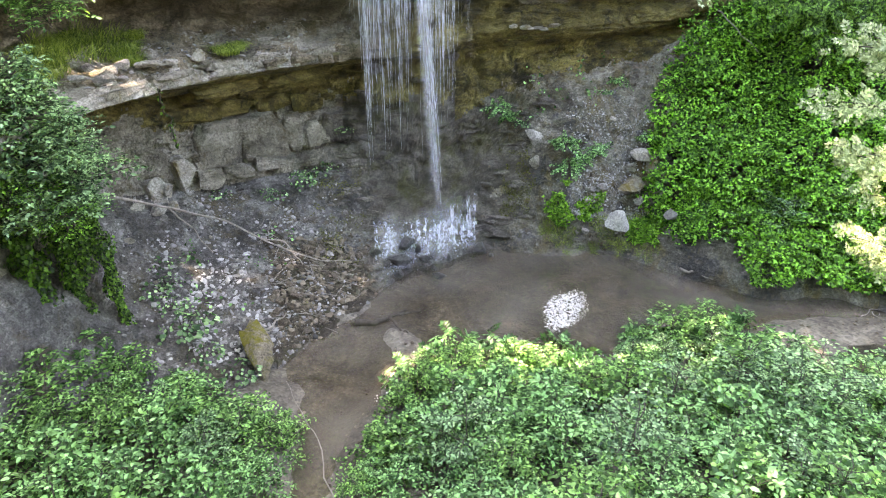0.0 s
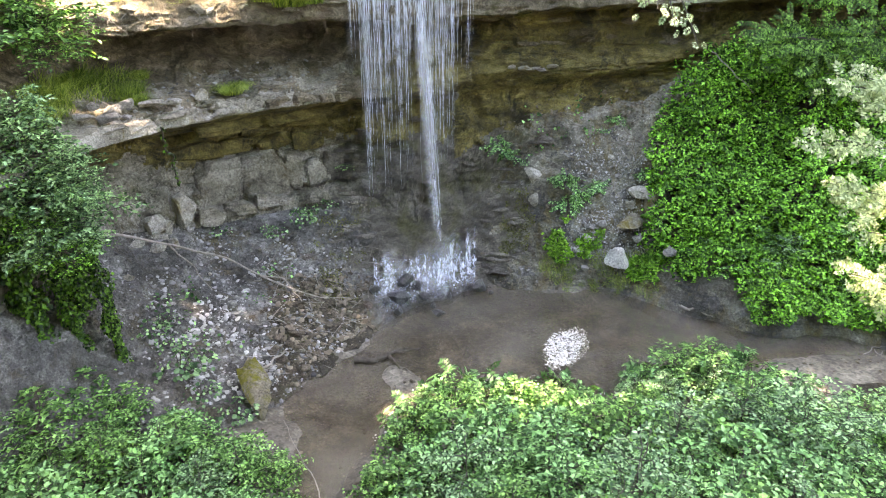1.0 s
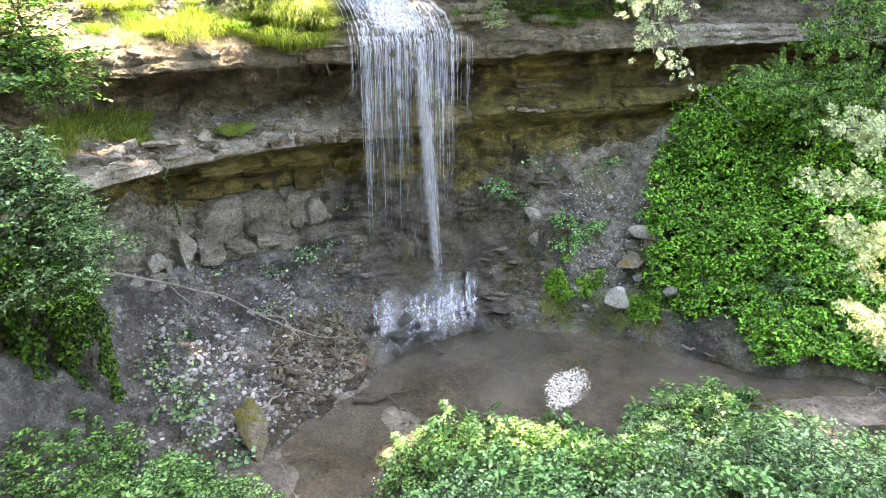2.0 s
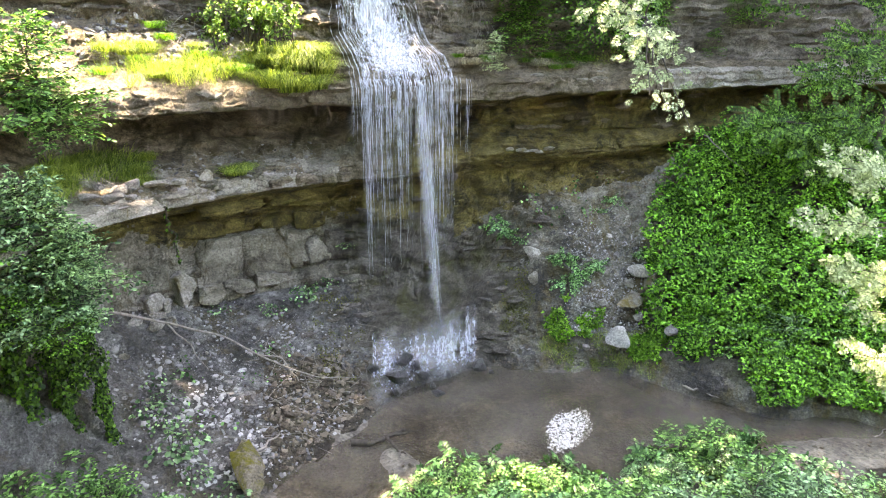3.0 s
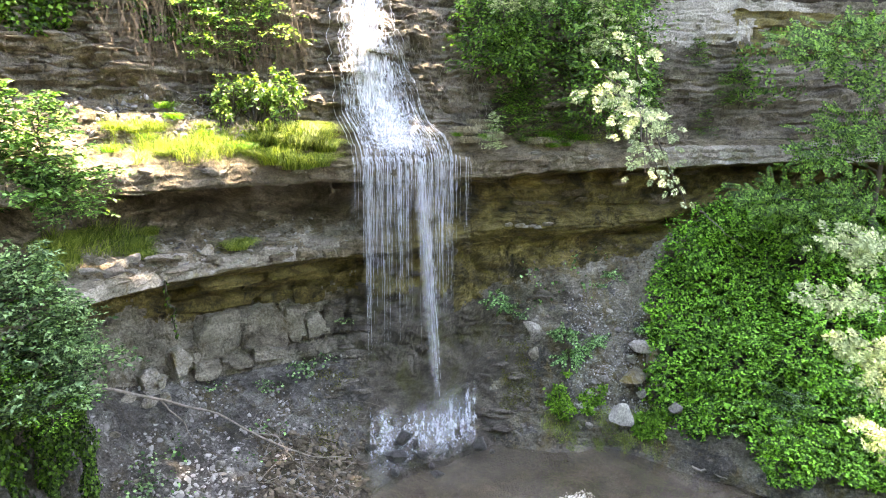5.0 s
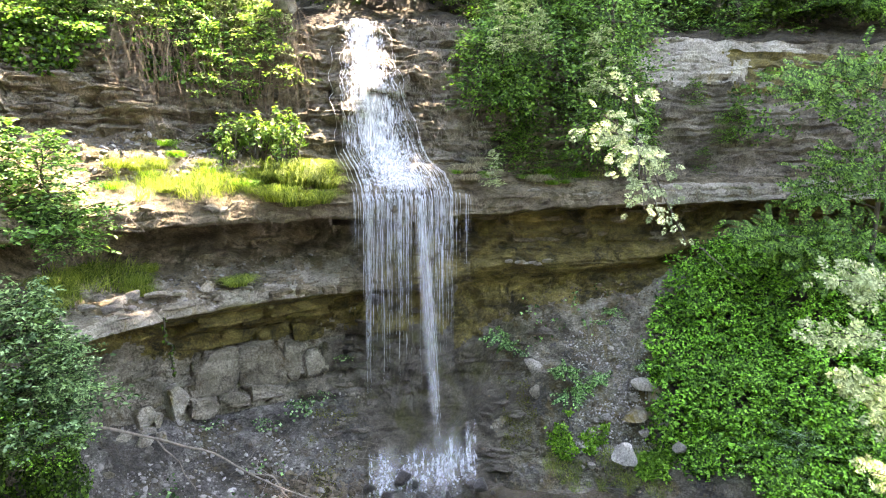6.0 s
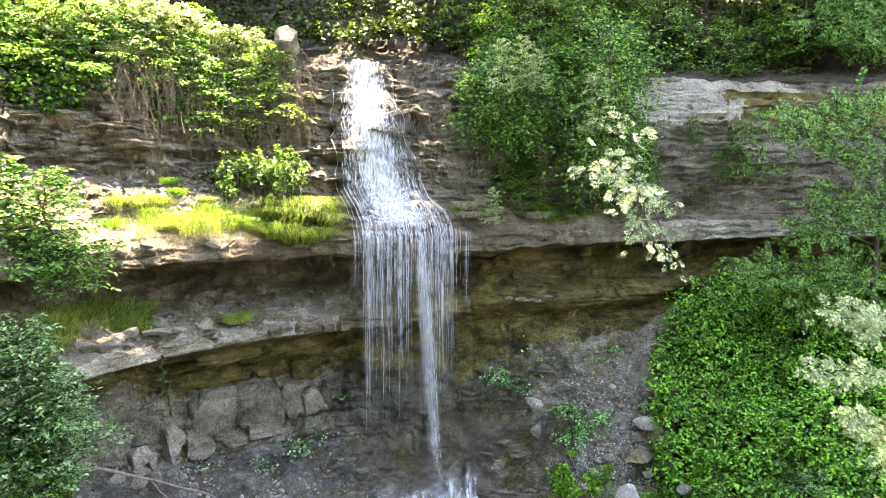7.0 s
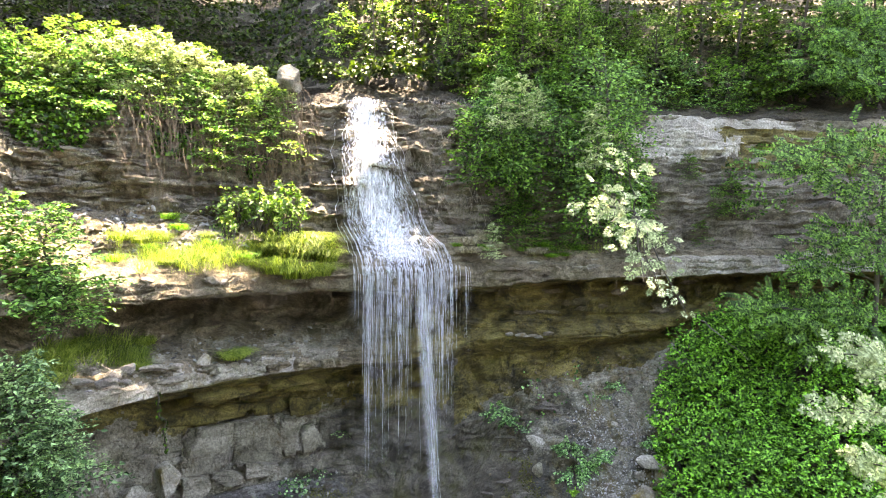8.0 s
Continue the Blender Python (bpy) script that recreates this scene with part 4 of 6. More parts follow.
def bed_patch(x0, x1, y0, y1, low=-9.0, high=9.0):
    """Places on the stream bed, at a given distance from the waterline."""
    def pick(r, n):
        x, y = r.uniform(x0, x1, n), r.uniform(y0, y1, n)
        d = pool_distance(x, y)
        keep = (d > low) & (d < high)
        x, y = x[keep], y[keep]
        return np.stack([x, y, ground_height(x, y)], -1), np.tile((0.0, 0.0, 1.0), (len(x), 1))
    return pick


scattered("scree", "grey shale fragments strewn over the slope", "scree", 301, 9000, wall_patch(-0.62, -0.12, 1.0, 3.0, -0.20, 1.5, 9.0), (0.008, 0.085), SCREE)
scattered("pale_scree", "pale slabs of limestone strewn over the scree", "scree", 302, 1500, wall_patch(-0.54, -0.30, 0.95, 2.1, -0.12, 1.6, 4.0), (0.02, 0.12), PALESCREE, 0.28)
scattered("scree", "pale grey stone chips in the gully beside the brambles", "scree", 303, 9000, wall_patch(0.19, 0.36, 1.8, 3.0, -0.25, 1.2, 2.0), (0.006, 0.045), PALESCREE)
scattered("scree", "dark shale fragments on the slope by the fall", "scree", 304, 4500, wall_patch(0.05, 0.36, 1.0, 3.9, -0.15, 1.7, 5.0), (0.008, 0.075), RUBBLE)
scattered("rubble", "brown broken rubble fallen from the cliff", "rubble", 305, 900, wall_patch(-0.33, -0.12, 1.05, 2.2), (0.03, 0.12), RUBBLE)
scattered("gravel", "small stones lying in the shallow water", "gravel", 306, 5200, bed_patch(-2.8, 8, 6.0, 12, -0.35, 0.6), (0.008, 0.06), RUBBLE, 0.6, 0.45)
scattered("ledge_rubble", "small loose stones on the ledges", "rubble", 307, 420, wall_patch(-0.60, -0.2, 6.0, 6.95), (0.012, 0.09), SCREE, 0.4)
scattered("ledge_rubble", "small loose stones on the upper ledge", "rubble", 308, 1500, wall_patch(-0.60, -0.2, 10.3, 11.1), (0.012, 0.11), SCREE)


# a fleck of sun on the stream bed, built from white stones
def pebble_bar(r, n):
    th = r.uniform(0, 2 * np.pi, n)
    edge = 1.0 + 0.30 * np.array([noise.noise(Vector((1.3 * math.cos(q), 1.3 * math.sin(q), 4.0))) for q in th])
    w = np.sqrt(r.random(n)) * edge + np.abs(r.normal(0, 0.08, n)) * (r.random(n) < 0.3)
    along, across = w * np.sin(th), w * np.cos(th)
    x = 2.14 + across * (0.36 + 0.08 * along) + along * 0.22
    y = 9.60 + along * 0.66
    return np.stack([x, y, -0.015 + 0.05 * np.maximum(1 - w, 0)], -1), np.tile((0.0, 0.0, 1.0), (n, 1))


scattered("pebble_bar", "patch of white pebbles in the pool that stands for a sun fleck", "pebbles", 309, 2300, pebble_bar, (0.010, 0.042), PEBBLE, 0.6)
scattered("shore_gravel", "pale gravel along the near shore", "gravel", 310, 900, bed_patch(-1.2, 4.2, 7.2, 9.0, -0.05, 0.55), (0.012, 0.05), PEBBLE)

rubble_rng = np.random.default_rng(320)
for i in range(46):
    q, _ = wall_point(rubble_rng.uniform([-0.32], [-0.13]), rubble_rng.uniform([1.05], [2.1]))
    h = rubble_rng.uniform(0.06, 0.15)
    boulder("rubble_block", "brown angular block in the rubble below the cliff", tuple(q[0]), (h, h * 0.75, h * 0.6), BROWNSTONE, 330 + i, rubble_rng.uniform(0, 360), rubble_rng.uniform(-20, 20), group="rubble blocks", level=2)


# ---- waterfall ----


def water_sheet(name, left, right, k0, k1, mat, fall, shift, out=0.05, rows=70, cols=50, label=""):
    """Water lying on the wall between two edges, which are functions of the knot number."""
    kk = np.linspace(k0, k1, rows)
    p, wall = np.empty((rows, cols, 3)), np.empty((rows, cols, 3))
    for r, k in enumerate(kk):
        q, nn = wall_point(np.linspace(left(k), right(k), cols), np.full(cols, k))
        p[r], wall[r] = q + nn * 0.02, q
    p = np.moveaxis(smooth_rows(np.moveaxis(p, 0, -1), 27), -1, 0)
    p[..., 1] = np.minimum(p[..., 1], wall[..., 1]) - out
    p[..., 2] += out * 0.4
    p[..., 1] -= 0.03 * fractal(p.reshape(-1, 3), (7, 7, 2), 3).reshape(rows, cols)
    me = mesh_of(name, p.reshape(-1, 3) - shift, grid_faces(rows, cols), mat, True)
    u, v = np.meshgrid(np.linspace(0, 1, cols), np.linspace(0, 1, rows))
    fade = np.sin(np.pi * u) ** 0.6 * (np.minimum(1.0, 6 * (1 - v) + 0.35) if name == "cascade" else np.sin(np.pi * v) ** 0.5)
    me.attributes.new("edge", "FLOAT", "POINT").data.foreach_set("value", fade.ravel().astype(np.float32))
    part_of(name, me, fall, label)


def waterfall():
    rng = np.random.default_rng(21)
    fall = thing("waterfall", "white waterfall sliding over a rock step and dropping free", "waterfall", pose(-0.9, 12.0, 0))
    shift = np.array((-0.9, 12.0, 0))
    edge = (9.95, 10.3, 10.6, 11.0, 12.0, 13.15)
    left = lambda k: np.interp(k, edge, (-0.140, -0.144, -0.152, -0.168, -0.170, -0.162))
    right = lambda k: np.interp(k, edge, (0.026, 0.023, 0.014, -0.016, -0.056, -0.083))
    inner = lambda k: np.interp(k, edge, (-0.118, -0.118, -0.122, -0.140, -0.148, -0.145))
    outer = lambda k: np.interp(k, edge, (-0.022, -0.024, -0.034, -0.064, -0.088, -0.104))
    water_sheet("cascade", left, right, 13.15, 9.95, SHEET, fall, shift, 0.07, 80, 60, "broken white water sliding down stepped rock")
    water_sheet("cascade", inner, outer, 13.15, 10.0, SHEET, fall, shift, 0.13, 80, 50)
    # threads that slide down the rock, leave the lip and fall
    groups = ((-0.117, 0.006, 26, 3.4), (-0.092, 0.012, 20, 3.2), (-0.062, 0.010, 26, 3.4), (-0.034, 0.006, 24, 4.6), (-0.075, 0.034, 90, 1.3), (-0.008, 0.010, 44, 2.8), (0.012, 0.005, 16, 2.6), (0.035, 0.010, 8, 1.3), (-0.137, 0.005, 7, 1.0))
    threads, veil = [], []
    for centre, spread, count, reach in groups:
        for n in range(count):
            s_lip = rng.normal(centre, spread)
            drop = min(reach * rng.uniform(0.35, 1.1), 4.6)
            w = (s_lip - left(10.0)) / (right(10.0) - left(10.0))
            top = rng.uniform(10.3, 13.0) if rng.random() < 0.45 and 0 < w < 1 else 10.12
            ks = np.arange(top, 9.93, -0.06)
            wob = smooth_rows(rng.normal(0, 0.06, (1, len(ks) + 6)), 5)[0, 3:3 + len(ks)] * np.clip(ks - 11.0, 0, 1)
            s = left(ks) + (right(ks) - left(ks)) * (w + wob)
            a, _ = wall_point(s, ks)
            a = a + np.array((0, -0.08, 0.03)) + rng.normal(0, 0.008, a.shape)
            m = max(8, int(drop / 0.12))
            z = np.linspace(0, 1, m)[1:]
            drift = (0.32 if centre == -0.034 else 0.0) * (z * drop / 4.3)
            free = a[-1][None] + np.stack([drift + np.cumsum(rng.normal(0, 0.004, m - 1)), -0.12 * np.sqrt(z * drop / 4), -z * drop], -1)
            line = np.concatenate([a, free])
            fade = np.concatenate([np.full(len(a), 1.1), 1.0 - (0.45 if centre == -0.034 else 0.75) * z])
            width = rng.uniform(0.0015, 0.0055) * (1.5 if centre == -0.034 else 1.0)
            threads.append(tube(line - shift, np.maximum(width * fade * (1 + 0.35 * rng.normal(0, 1, len(line))), 0.0008), 3))
        for n in range(count // 5):
            x0 = rng.normal(centre, spread * 1.1) * 12.0
            half, top, foot = rng.uniform(0.02, 0.06), 5.3, 5.3 - min(reach * 1.05, 4.2)
            zz = np.linspace(top, foot, 24)
            shiftx = (0.32 if centre == -0.034 else 0.0) * (top - zz) / 4.3
            yy = 11.93 - 0.12 * np.sqrt((top - zz) / 4) + rng.uniform(-0.05, 0.05)
            v = np.concatenate([np.stack([x0 + shiftx - half, yy, zz], -1), np.stack([x0 + shiftx + half, yy + 0.01, zz], -1)])
            i = np.arange(23)
            veil.append((v - shift, np.stack([i, i + 24, i + 25, i + 1], -1)))
    tagged(part_of("threads", mesh_of("threads", *merged(threads), FALLING, True), fall, "thin white threads of falling water"), kind="stuff")
    tagged(part_of("veil", mesh_of("veil", *merged(veil), VEIL, True), fall, "faint veil of falling drops"), kind="stuff")
    # water breaking over the mound at the foot
    strand = []
    for n in range(11):
        x0, half, top = (-0.034 + rng.normal(0, 0.005)) * 12.0, rng.uniform(0.025, 0.07), rng.uniform(4.9, 5.35)
        zz = np.linspace(top, rng.uniform(0.9, 2.2), 24)
        xx = x0 + 0.32 * (5.3 - zz) / 4.3
        yy = 11.90 - 0.12 * np.sqrt(np.maximum(5.35 - zz, 0) / 4) + rng.uniform(-0.06, 0.06)
        taper = np.interp(np.arange(24), (0, 3, 18, 23), (0.4, 1.0, 1.0, 0.3))
        v = np.concatenate([np.stack([xx - half * taper, yy, zz], -1), np.stack([xx + half * taper, yy + 0.01, zz], -1)])
        i = np.arange(23)
        strand.append((v - shift, np.stack([i, i + 24, i + 25, i + 1], -1)))
    tagged(part_of("strand", mesh_of("strand", *merged(strand), STRAND, True), fall, "main white strand of falling water"), kind="stuff")
    flat = lambda a, b: (lambda k: np.interp(k, (1.0, 2.0, 3.0), (a, (a + b) / 2, b)))
    for a0, a1, b0, b1, k0, k1 in ((-0.122, -0.118, -0.062, -0.085, 2.45, 1.05), (-0.035, -0.005, 0.046, 0.040, 2.6, 0.98), (-0.095, -0.090, 0.0, -0.03, 2.4, 1.0), (0.020, 0.026, 0.062, 0.052, 2.35, 1.3)):
        water_sheet("splash", flat(a0, a1), flat(b0, b1), k0, k1, SPLASH, fall, shift, 0.05, 40, 30, "white splashing water over dark rocks")
    for a0, a1, b0, b1, k0, k1 in ((-0.125, -0.118, -0.05, -0.07, 2.5, 0.98), (-0.08, -0.05, 0.05, 0.045, 2.6, 0.98)):
        water_sheet("mist", flat(a0, a1), flat(b0, b1), k0, k1, MIST, fall, shift, 0.16, 40, 30, "fine white mist over the splash")
    for n in range(26):        # single rills that run down between the rocks
        c = rng.choice((-0.105, -0.085, -0.06, -0.02, 0.005, 0.02, 0.032)) + rng.normal(0, 0.008)
        w, end = rng.uniform(0.003, 0.009), c + rng.normal(0, 0.012) + (0.012 if c > 0.02 else 0.0)
        water_sheet("rill", flat(end - w, c - w), flat(end + w, c + w), rng.uniform(2.1, 2.6), rng.uniform(0.95, 1.5), SPLASH, fall, shift, rng.uniform(0.05, 0.12), 36, 7)
    foam = []
    for n in range(110):
        q, nn = wall_point(np.array([rng.choice((-0.085, -0.06, 0.005, 0.015)) + rng.normal(0, 0.016)]), np.array([rng.uniform(1.0, 2.2)]))
        v, f = BALL
        foam.append((v * rng.uniform(0.008, 0.026) + q[0] + nn[0] * rng.uniform(0.03, 0.12) - shift, f))
    tagged(part_of("foam", mesh_of("foam", *merged(foam), FOAM, True), fall, "white foam among the rocks"), kind="stuff")
    return fall


def ball():
    bm = bmesh.new()
    bmesh.ops.create_icosphere(bm, subdivisions=1, radius=1.0)
    v, f = np.array([w.co[:] for w in bm.verts]), np.array([[w.index for w in g.verts] for g in bm.faces])
    bm.free()
    return v, f


BALL = ball()
waterfall()

# ---- plants ----


def cloud(rng, n, radii, clusters, spread, low=-0.35, hollow=0.55):
    """Leaf places in clumps over a rough dome, with outward directions."""
    d = rng.normal(0, 1, (clusters, 3))
    d /= np.linalg.norm(d, axis=1, keepdims=True)
    d[:, 2] = np.where(d[:, 2] < low, -d[:, 2], d[:, 2])
    c = d * rng.uniform(hollow, 1.08, (clusters, 1)) * np.asarray(radii)
    which = rng.integers(0, clusters, n)
    p = c[which] + rng.normal(0, 1, (n, 3)) * np.asarray(radii) * spread
    o = p / np.asarray(radii)
    o /= np.linalg.norm(o, axis=1, keepdims=True) + 1e-9
    return p, o, c


def bush(name, label, seed, radii, leaves, size, template, mat, clusters=40, spread=0.17, category="bush", tilt=0.45, up=0.55, stems=9, base=None):
    """A bush at the origin: stems from its foot and a crown of leaves in clumps."""
    rng = np.random.default_rng(seed)
    ob = thing(name, label, category)
    p, o, c = cloud(rng, leaves, radii, clusters, spread)
    lift = np.array((0, 0, radii[2] * 0.75))
    v, f = blades(p + lift, o, size * rng.uniform(0.6, 1.25, leaves), template, rng, tilt, up)
    part_of("foliage", mesh_of("foliage", v, f, mat), ob)
    pieces = []
    for i in range(min(stems, clusters)):
        line = bent(rng.normal(0, 0.06, 3) * (1, 1, 0) + (0, 0, -0.15), c[i] + lift, 7, 0.06, rng)
        pieces.append(tube(line, np.linspace(0.018, 0.005, 7) * (0.6 + radii[2]), 5))
    tagged(part_of("stem", mesh_of("stem", *merged(pieces), BARK, True), ob), kind="stuff")
    return ob


def sapling(name, label, seed, height, reach, mat, size=0.13, limbs=40, bare=0.12, radius=0.05, template=OVAL, group="", lean=(0, 0), tilt=0.22, category="tree"):
    """A young tree at the origin: arching limbs, twigs to both sides of each, and leaves lying flat along the twigs in tiers."""
    r = np.random.default_rng(seed)
    ob = thing(name, label, category, group=group)
    trunk = bent((0, 0, -0.4), (lean[0], lean[1], height * 0.97), 14, 0.14, r)
    wood_pieces, places, heads = [tube(trunk, np.linspace(radius, radius * 0.2, 14), 7)], [], []
    for i in range(limbs):
        h = bare + (1 - bare) * (i + r.random()) / limbs
        a = np.array([np.interp(h * 13, np.arange(14), trunk[:, q]) for q in range(3)])
        th = i * 2.4 + r.normal(0, 0.4)
        L = reach * (1.05 - 0.75 * h) * r.uniform(0.6, 1.15)
        way = np.array((math.cos(th), math.sin(th), 0.0))
        limb = bent(a, a + way * L + np.array((0, 0, L * r.uniform(0.1, 0.45))), 8, 0.06, r, -0.10 * L)
        wood_pieces.append(tube(limb, np.linspace(radius * 0.30, 0.004, 8), 4))
        across = np.array((-way[1], way[0], 0.0))
        for j in range(9):
            w = 0.22 + 0.78 * (j + r.random()) / 9
            b = np.array([np.interp(w * 7, np.arange(8), limb[:, q]) for q in range(3)])
            d = way * 0.7 + across * (1 if j % 2 else -1) * r.uniform(0.5, 1.1) + np.array((0, 0, r.normal(0.0, 0.15)))
            t = L * r.uniform(0.22, 0.42) * (1.15 - 0.5 * w)
            n = max(4, int(t / (size * 0.42)))
            q = np.linspace(0.15, 1.0, n)[:, None]
            places.append(b + d * t * q + np.array((0, 0, -1.0)) * 0.18 * t * q * q + r.normal(0, size * 0.10, (n, 3)))
            turn = np.where(np.arange(n) % 2, 1.0, -1.0)[:, None] * np.cross(d, (0, 0, 1.0))
            heads.append(d * 0.7 + turn * 0.8 + np.array((0, 0, -0.25)))
    p, h = np.concatenate(places), np.concatenate(heads)
    part_of("trunk", mesh_of("trunk", *merged(wood_pieces), BARK, True), ob)
    part_of("crown", mesh_of("crown", *blades(p, np.tile((0.0, 0.0, 1.0), (len(p), 1)), size * r.uniform(0.6, 1.2, len(p)), template, r, tilt, 0.8, h), mat), ob)
    return ob


def placed(ob, spots, group=""):
    """The first bush at the first spot and copies at the rest: spots of x, y, z, scale, turn."""
    if group:
        tagged(ob, group=group)
    for i, (x, y, z, sc, turn) in enumerate(spots):
        m = pose(x, y, z, 0, 0, turn) @ Matrix.Scale(sc, 4)
        if i == 0:
            ob.matrix_basis = m
        else:
            c = copy_thing(ob, pose(x, y, z, 0, 0, turn))
            c.matrix_basis = m


def gz(x, y):
    return float(ground_height(np.array([x]), np.array([y]))[0])


# front bank: bushes and tall herbs from the shore back under the camera
rng = np.random.default_rng(5)
kinds = [
    sapling("elder_bush", "leafy green elder bush with pinnate leaves on the bank", 31, 1.0, 1.0, ELDER, 0.085, 30, 0.0, 0.022, category="bush", tilt=0.3),
    sapling("nettle_patch", "dense patch of green nettle-like herbs on the bank", 32, 0.75, 0.85, HERB, 0.070, 34, 0.0, 0.015, category="bush", tilt=0.35),
    sapling("bramble_bush", "low arching bramble bush with paired leaves", 33, 0.8, 1.0, HERB, 0.090, 28, 0.0, 0.018, category="bush", tilt=0.35),
    sapling("hazel_bush", "broad-leaved light green shrub on the bank", 34, 0.9, 0.9, ELDER, 0.085, 28, 0.0, 0.02, ROUND, category="bush", tilt=0.35),
    sapling("feathery_bush", "pale feathery shrub with fine leaflets on the bank", 35, 1.1, 1.1, GREYGREEN, 0.062, 34, 0.0, 0.02, category="bush", tilt=0.3),
]
spots = [[] for _ in kinds]
for y in np.concatenate([np.arange(3.9, 8.9, 0.6), np.arange(1.5, 3.6, 0.6)]):
    for x in np.arange(-6.8, 8.6, 0.64):
        px, py = x + rng.uniform(-0.25, 0.25), y + rng.uniform(-0.25, 0.25)
        d = float(pool_distance(np.array([px]), np.array([py]))[0])
        if px > 4.6 and py > 7.6:
            continue
        if d < (0.10 if px < -1.2 else 0.30) or (px < -1.9 and py > 6.55 + 0.30 * max(0.0, -2.4 - px)):
            continue
        k = int(rng.choice(5, p=(0.18, 0.28, 0.26, 0.16, 0.12)))
        spots[k].append((px, py, gz(px, py) - 0.05, min(rng.uniform(0.6, 1.0), (0.25 if px > 4.4 else 0.45 if px < -1.2 else 0.26) + 0.42 * d), rng.uniform(0, 360)))
spots[4] += [(4.3, 6.1, 0.2, 1.15, 10), (4.9, 6.7, 0.2, 1.0, 130), (3.9, 6.7, 0.2, 0.9, 220), (5.5, 6.2, 0.2, 1.1, 290)]
spots[0] += [(-5.6, 7.2, 0.4, 1.0, 0), (-4.9, 7.05, 0.3, 0.9, 75), (-4.3, 6.9, 0.2, 0.75, 140), (-6.2, 7.3, 0.6, 1.1, 215), (-3.6, 6.75, 0.15, 0.65, 300), (-5.2, 6.0, 0.1, 1.1, 50), (-4.9, 5.3, 0.1, 1.1, 170), (-4.3, 5.8, 0.1, 0.9, 260), (3.5, 8.15, 0.1, 0.85, 0), (4.15, 8.3, 0.1, 0.8, 70), (-2.6, 6.2, 0.1, 0.75, 30), (-3.4, 6.35, 0.15, 0.8, 90), (-4.3, 6.45, 0.1, 0.8, 200), (-5.3, 6.8, 0.3, 0.95, 300), (-4.8, 6.55, 0.2, 0.8, 20), (-5.9, 6.9, 0.4, 0.9, 110)]
for kind, n_foot in ((0, 5), (1, 6), (3, 6), (4, 3)):
    foot = np.random.default_rng(860 + kind)
    q, _ = wall_point(foot.uniform(0.45, 0.80, n_foot), foot.uniform(1.2, 1.9, n_foot))
    spots[kind] += [(*w, foot.uniform(0.35, 0.55), foot.uniform(0, 360)) for w in q]
for ob, sp in zip(kinds, spots):
    placed(ob, sp, "bushes on the near bank")

# bramble bank to the right of the pool
rng = np.random.default_rng(8)
n = 84000
s = rng.uniform(0.33, 0.95, n)
k = rng.uniform(1.1, 3.7, n)
keep = s > 0.345 + 0.035 * np.sin(k * 4) + 0.028 * rng.normal(0, 1, n) + 0.012 * np.sin(k * 17) + np.interp(k, (1.7, 2.1, 2.5, 3.2), (0.03, 0.0, 0.0, 0.04))
keep &= k > 1.1 + 2.1 * np.clip(0.62 - s, 0, 1) + 0.12 * np.sin(s * 41) + 0.05 * rng.normal(0, 1, n)
s, k = s[keep], k[keep]
p, nn = wall_point(s, k)
lump = fractal(p, 1.0, 4, 40.0)
p = p + nn * (0.06 + 0.45 * np.maximum(lump, -0.3) + rng.uniform(0, 0.22, len(p)))[:, None]
v, f = blades(p, nn, rng.uniform(0.065, 0.115, len(p)), TREFOIL, rng, 0.38, 0.55)
thing("bramble_cover", "thick bright green bramble covering the steep bank", "brambles", kind="stuff", me=mesh_of("bramble_cover", v, f, BRAMBLE))

# shrub and hanging ivy on the wall to the left
shrub = sapling("grey_green_shrub", "grey-green small-leaved shrub leaning out from the cliff", 41, 1.5, 1.15, GREYGREEN, 0.085, 74, 0.02, 0.03, tilt=0.5)
placed(shrub, [(-5.1, 7.5, 3.25, 1.0, 0), (-4.75, 7.4, 3.0, 0.65, 80), (-5.7, 7.7, 3.6, 0.9, 160), (-4.6, 7.5, 3.6, 0.45, 300), (-4.95, 7.4, 3.95, 0.65, 30)], "cliff shrubs")
green_shrub = sapling("green_shrub", "bright green leafy shrub growing on the ledge", 42, 1.2, 0.9, BRAMBLE, 0.07, 50, 0.0, 0.02, category="bush", tilt=0.4)
placed(green_shrub, [(-5.35, 7.35, 3.3, 0.85, 0), (-5.8, 7.5, 3.9, 0.7, 120), (-4.8, 7.3, 2.9, 0.5, 200)], "cliff shrubs")


def ivy_curtain(seed, top, foot, width, n, size=0.065):
    """Ivy hanging in a strand from top to foot."""
    r = np.random.default_rng(seed)
    ob = thing("hanging_ivy", "dark green ivy hanging in a long strand", "ivy", pose(*top), "hanging ivy")
    line = bent((0, 0, 0), np.subtract(foot, top), 30, 0.05, r)
    w = r.uniform(0, 1, n)
    c = np.stack([np.interp(w, np.linspace(0, 1, 30), line[:, i]) for i in range(3)], -1)
    th = r.uniform(0, 2 * np.pi, n)
    rad = width * (1 - 0.65 * w) * np.sqrt(r.uniform(0.1, 1, n)) * (1 + 0.4 * np.sin(w * 23 + seed))
    o = np.stack([np.cos(th), np.sin(th), np.zeros(n)], -1)
    v, f = blades(c + o * rad[:, None], o, size * r.uniform(0.6, 1.3, n), ROUND, r, 0.35, 0.25, np.tile((0, 0, -1.0), (n, 1)))
    part_of("foliage", mesh_of("foliage", v, f, IVY), ob)
    part_of("stem", mesh_of("stem", *tube(line, np.full(30, 0.012)), BARK, True), ob)


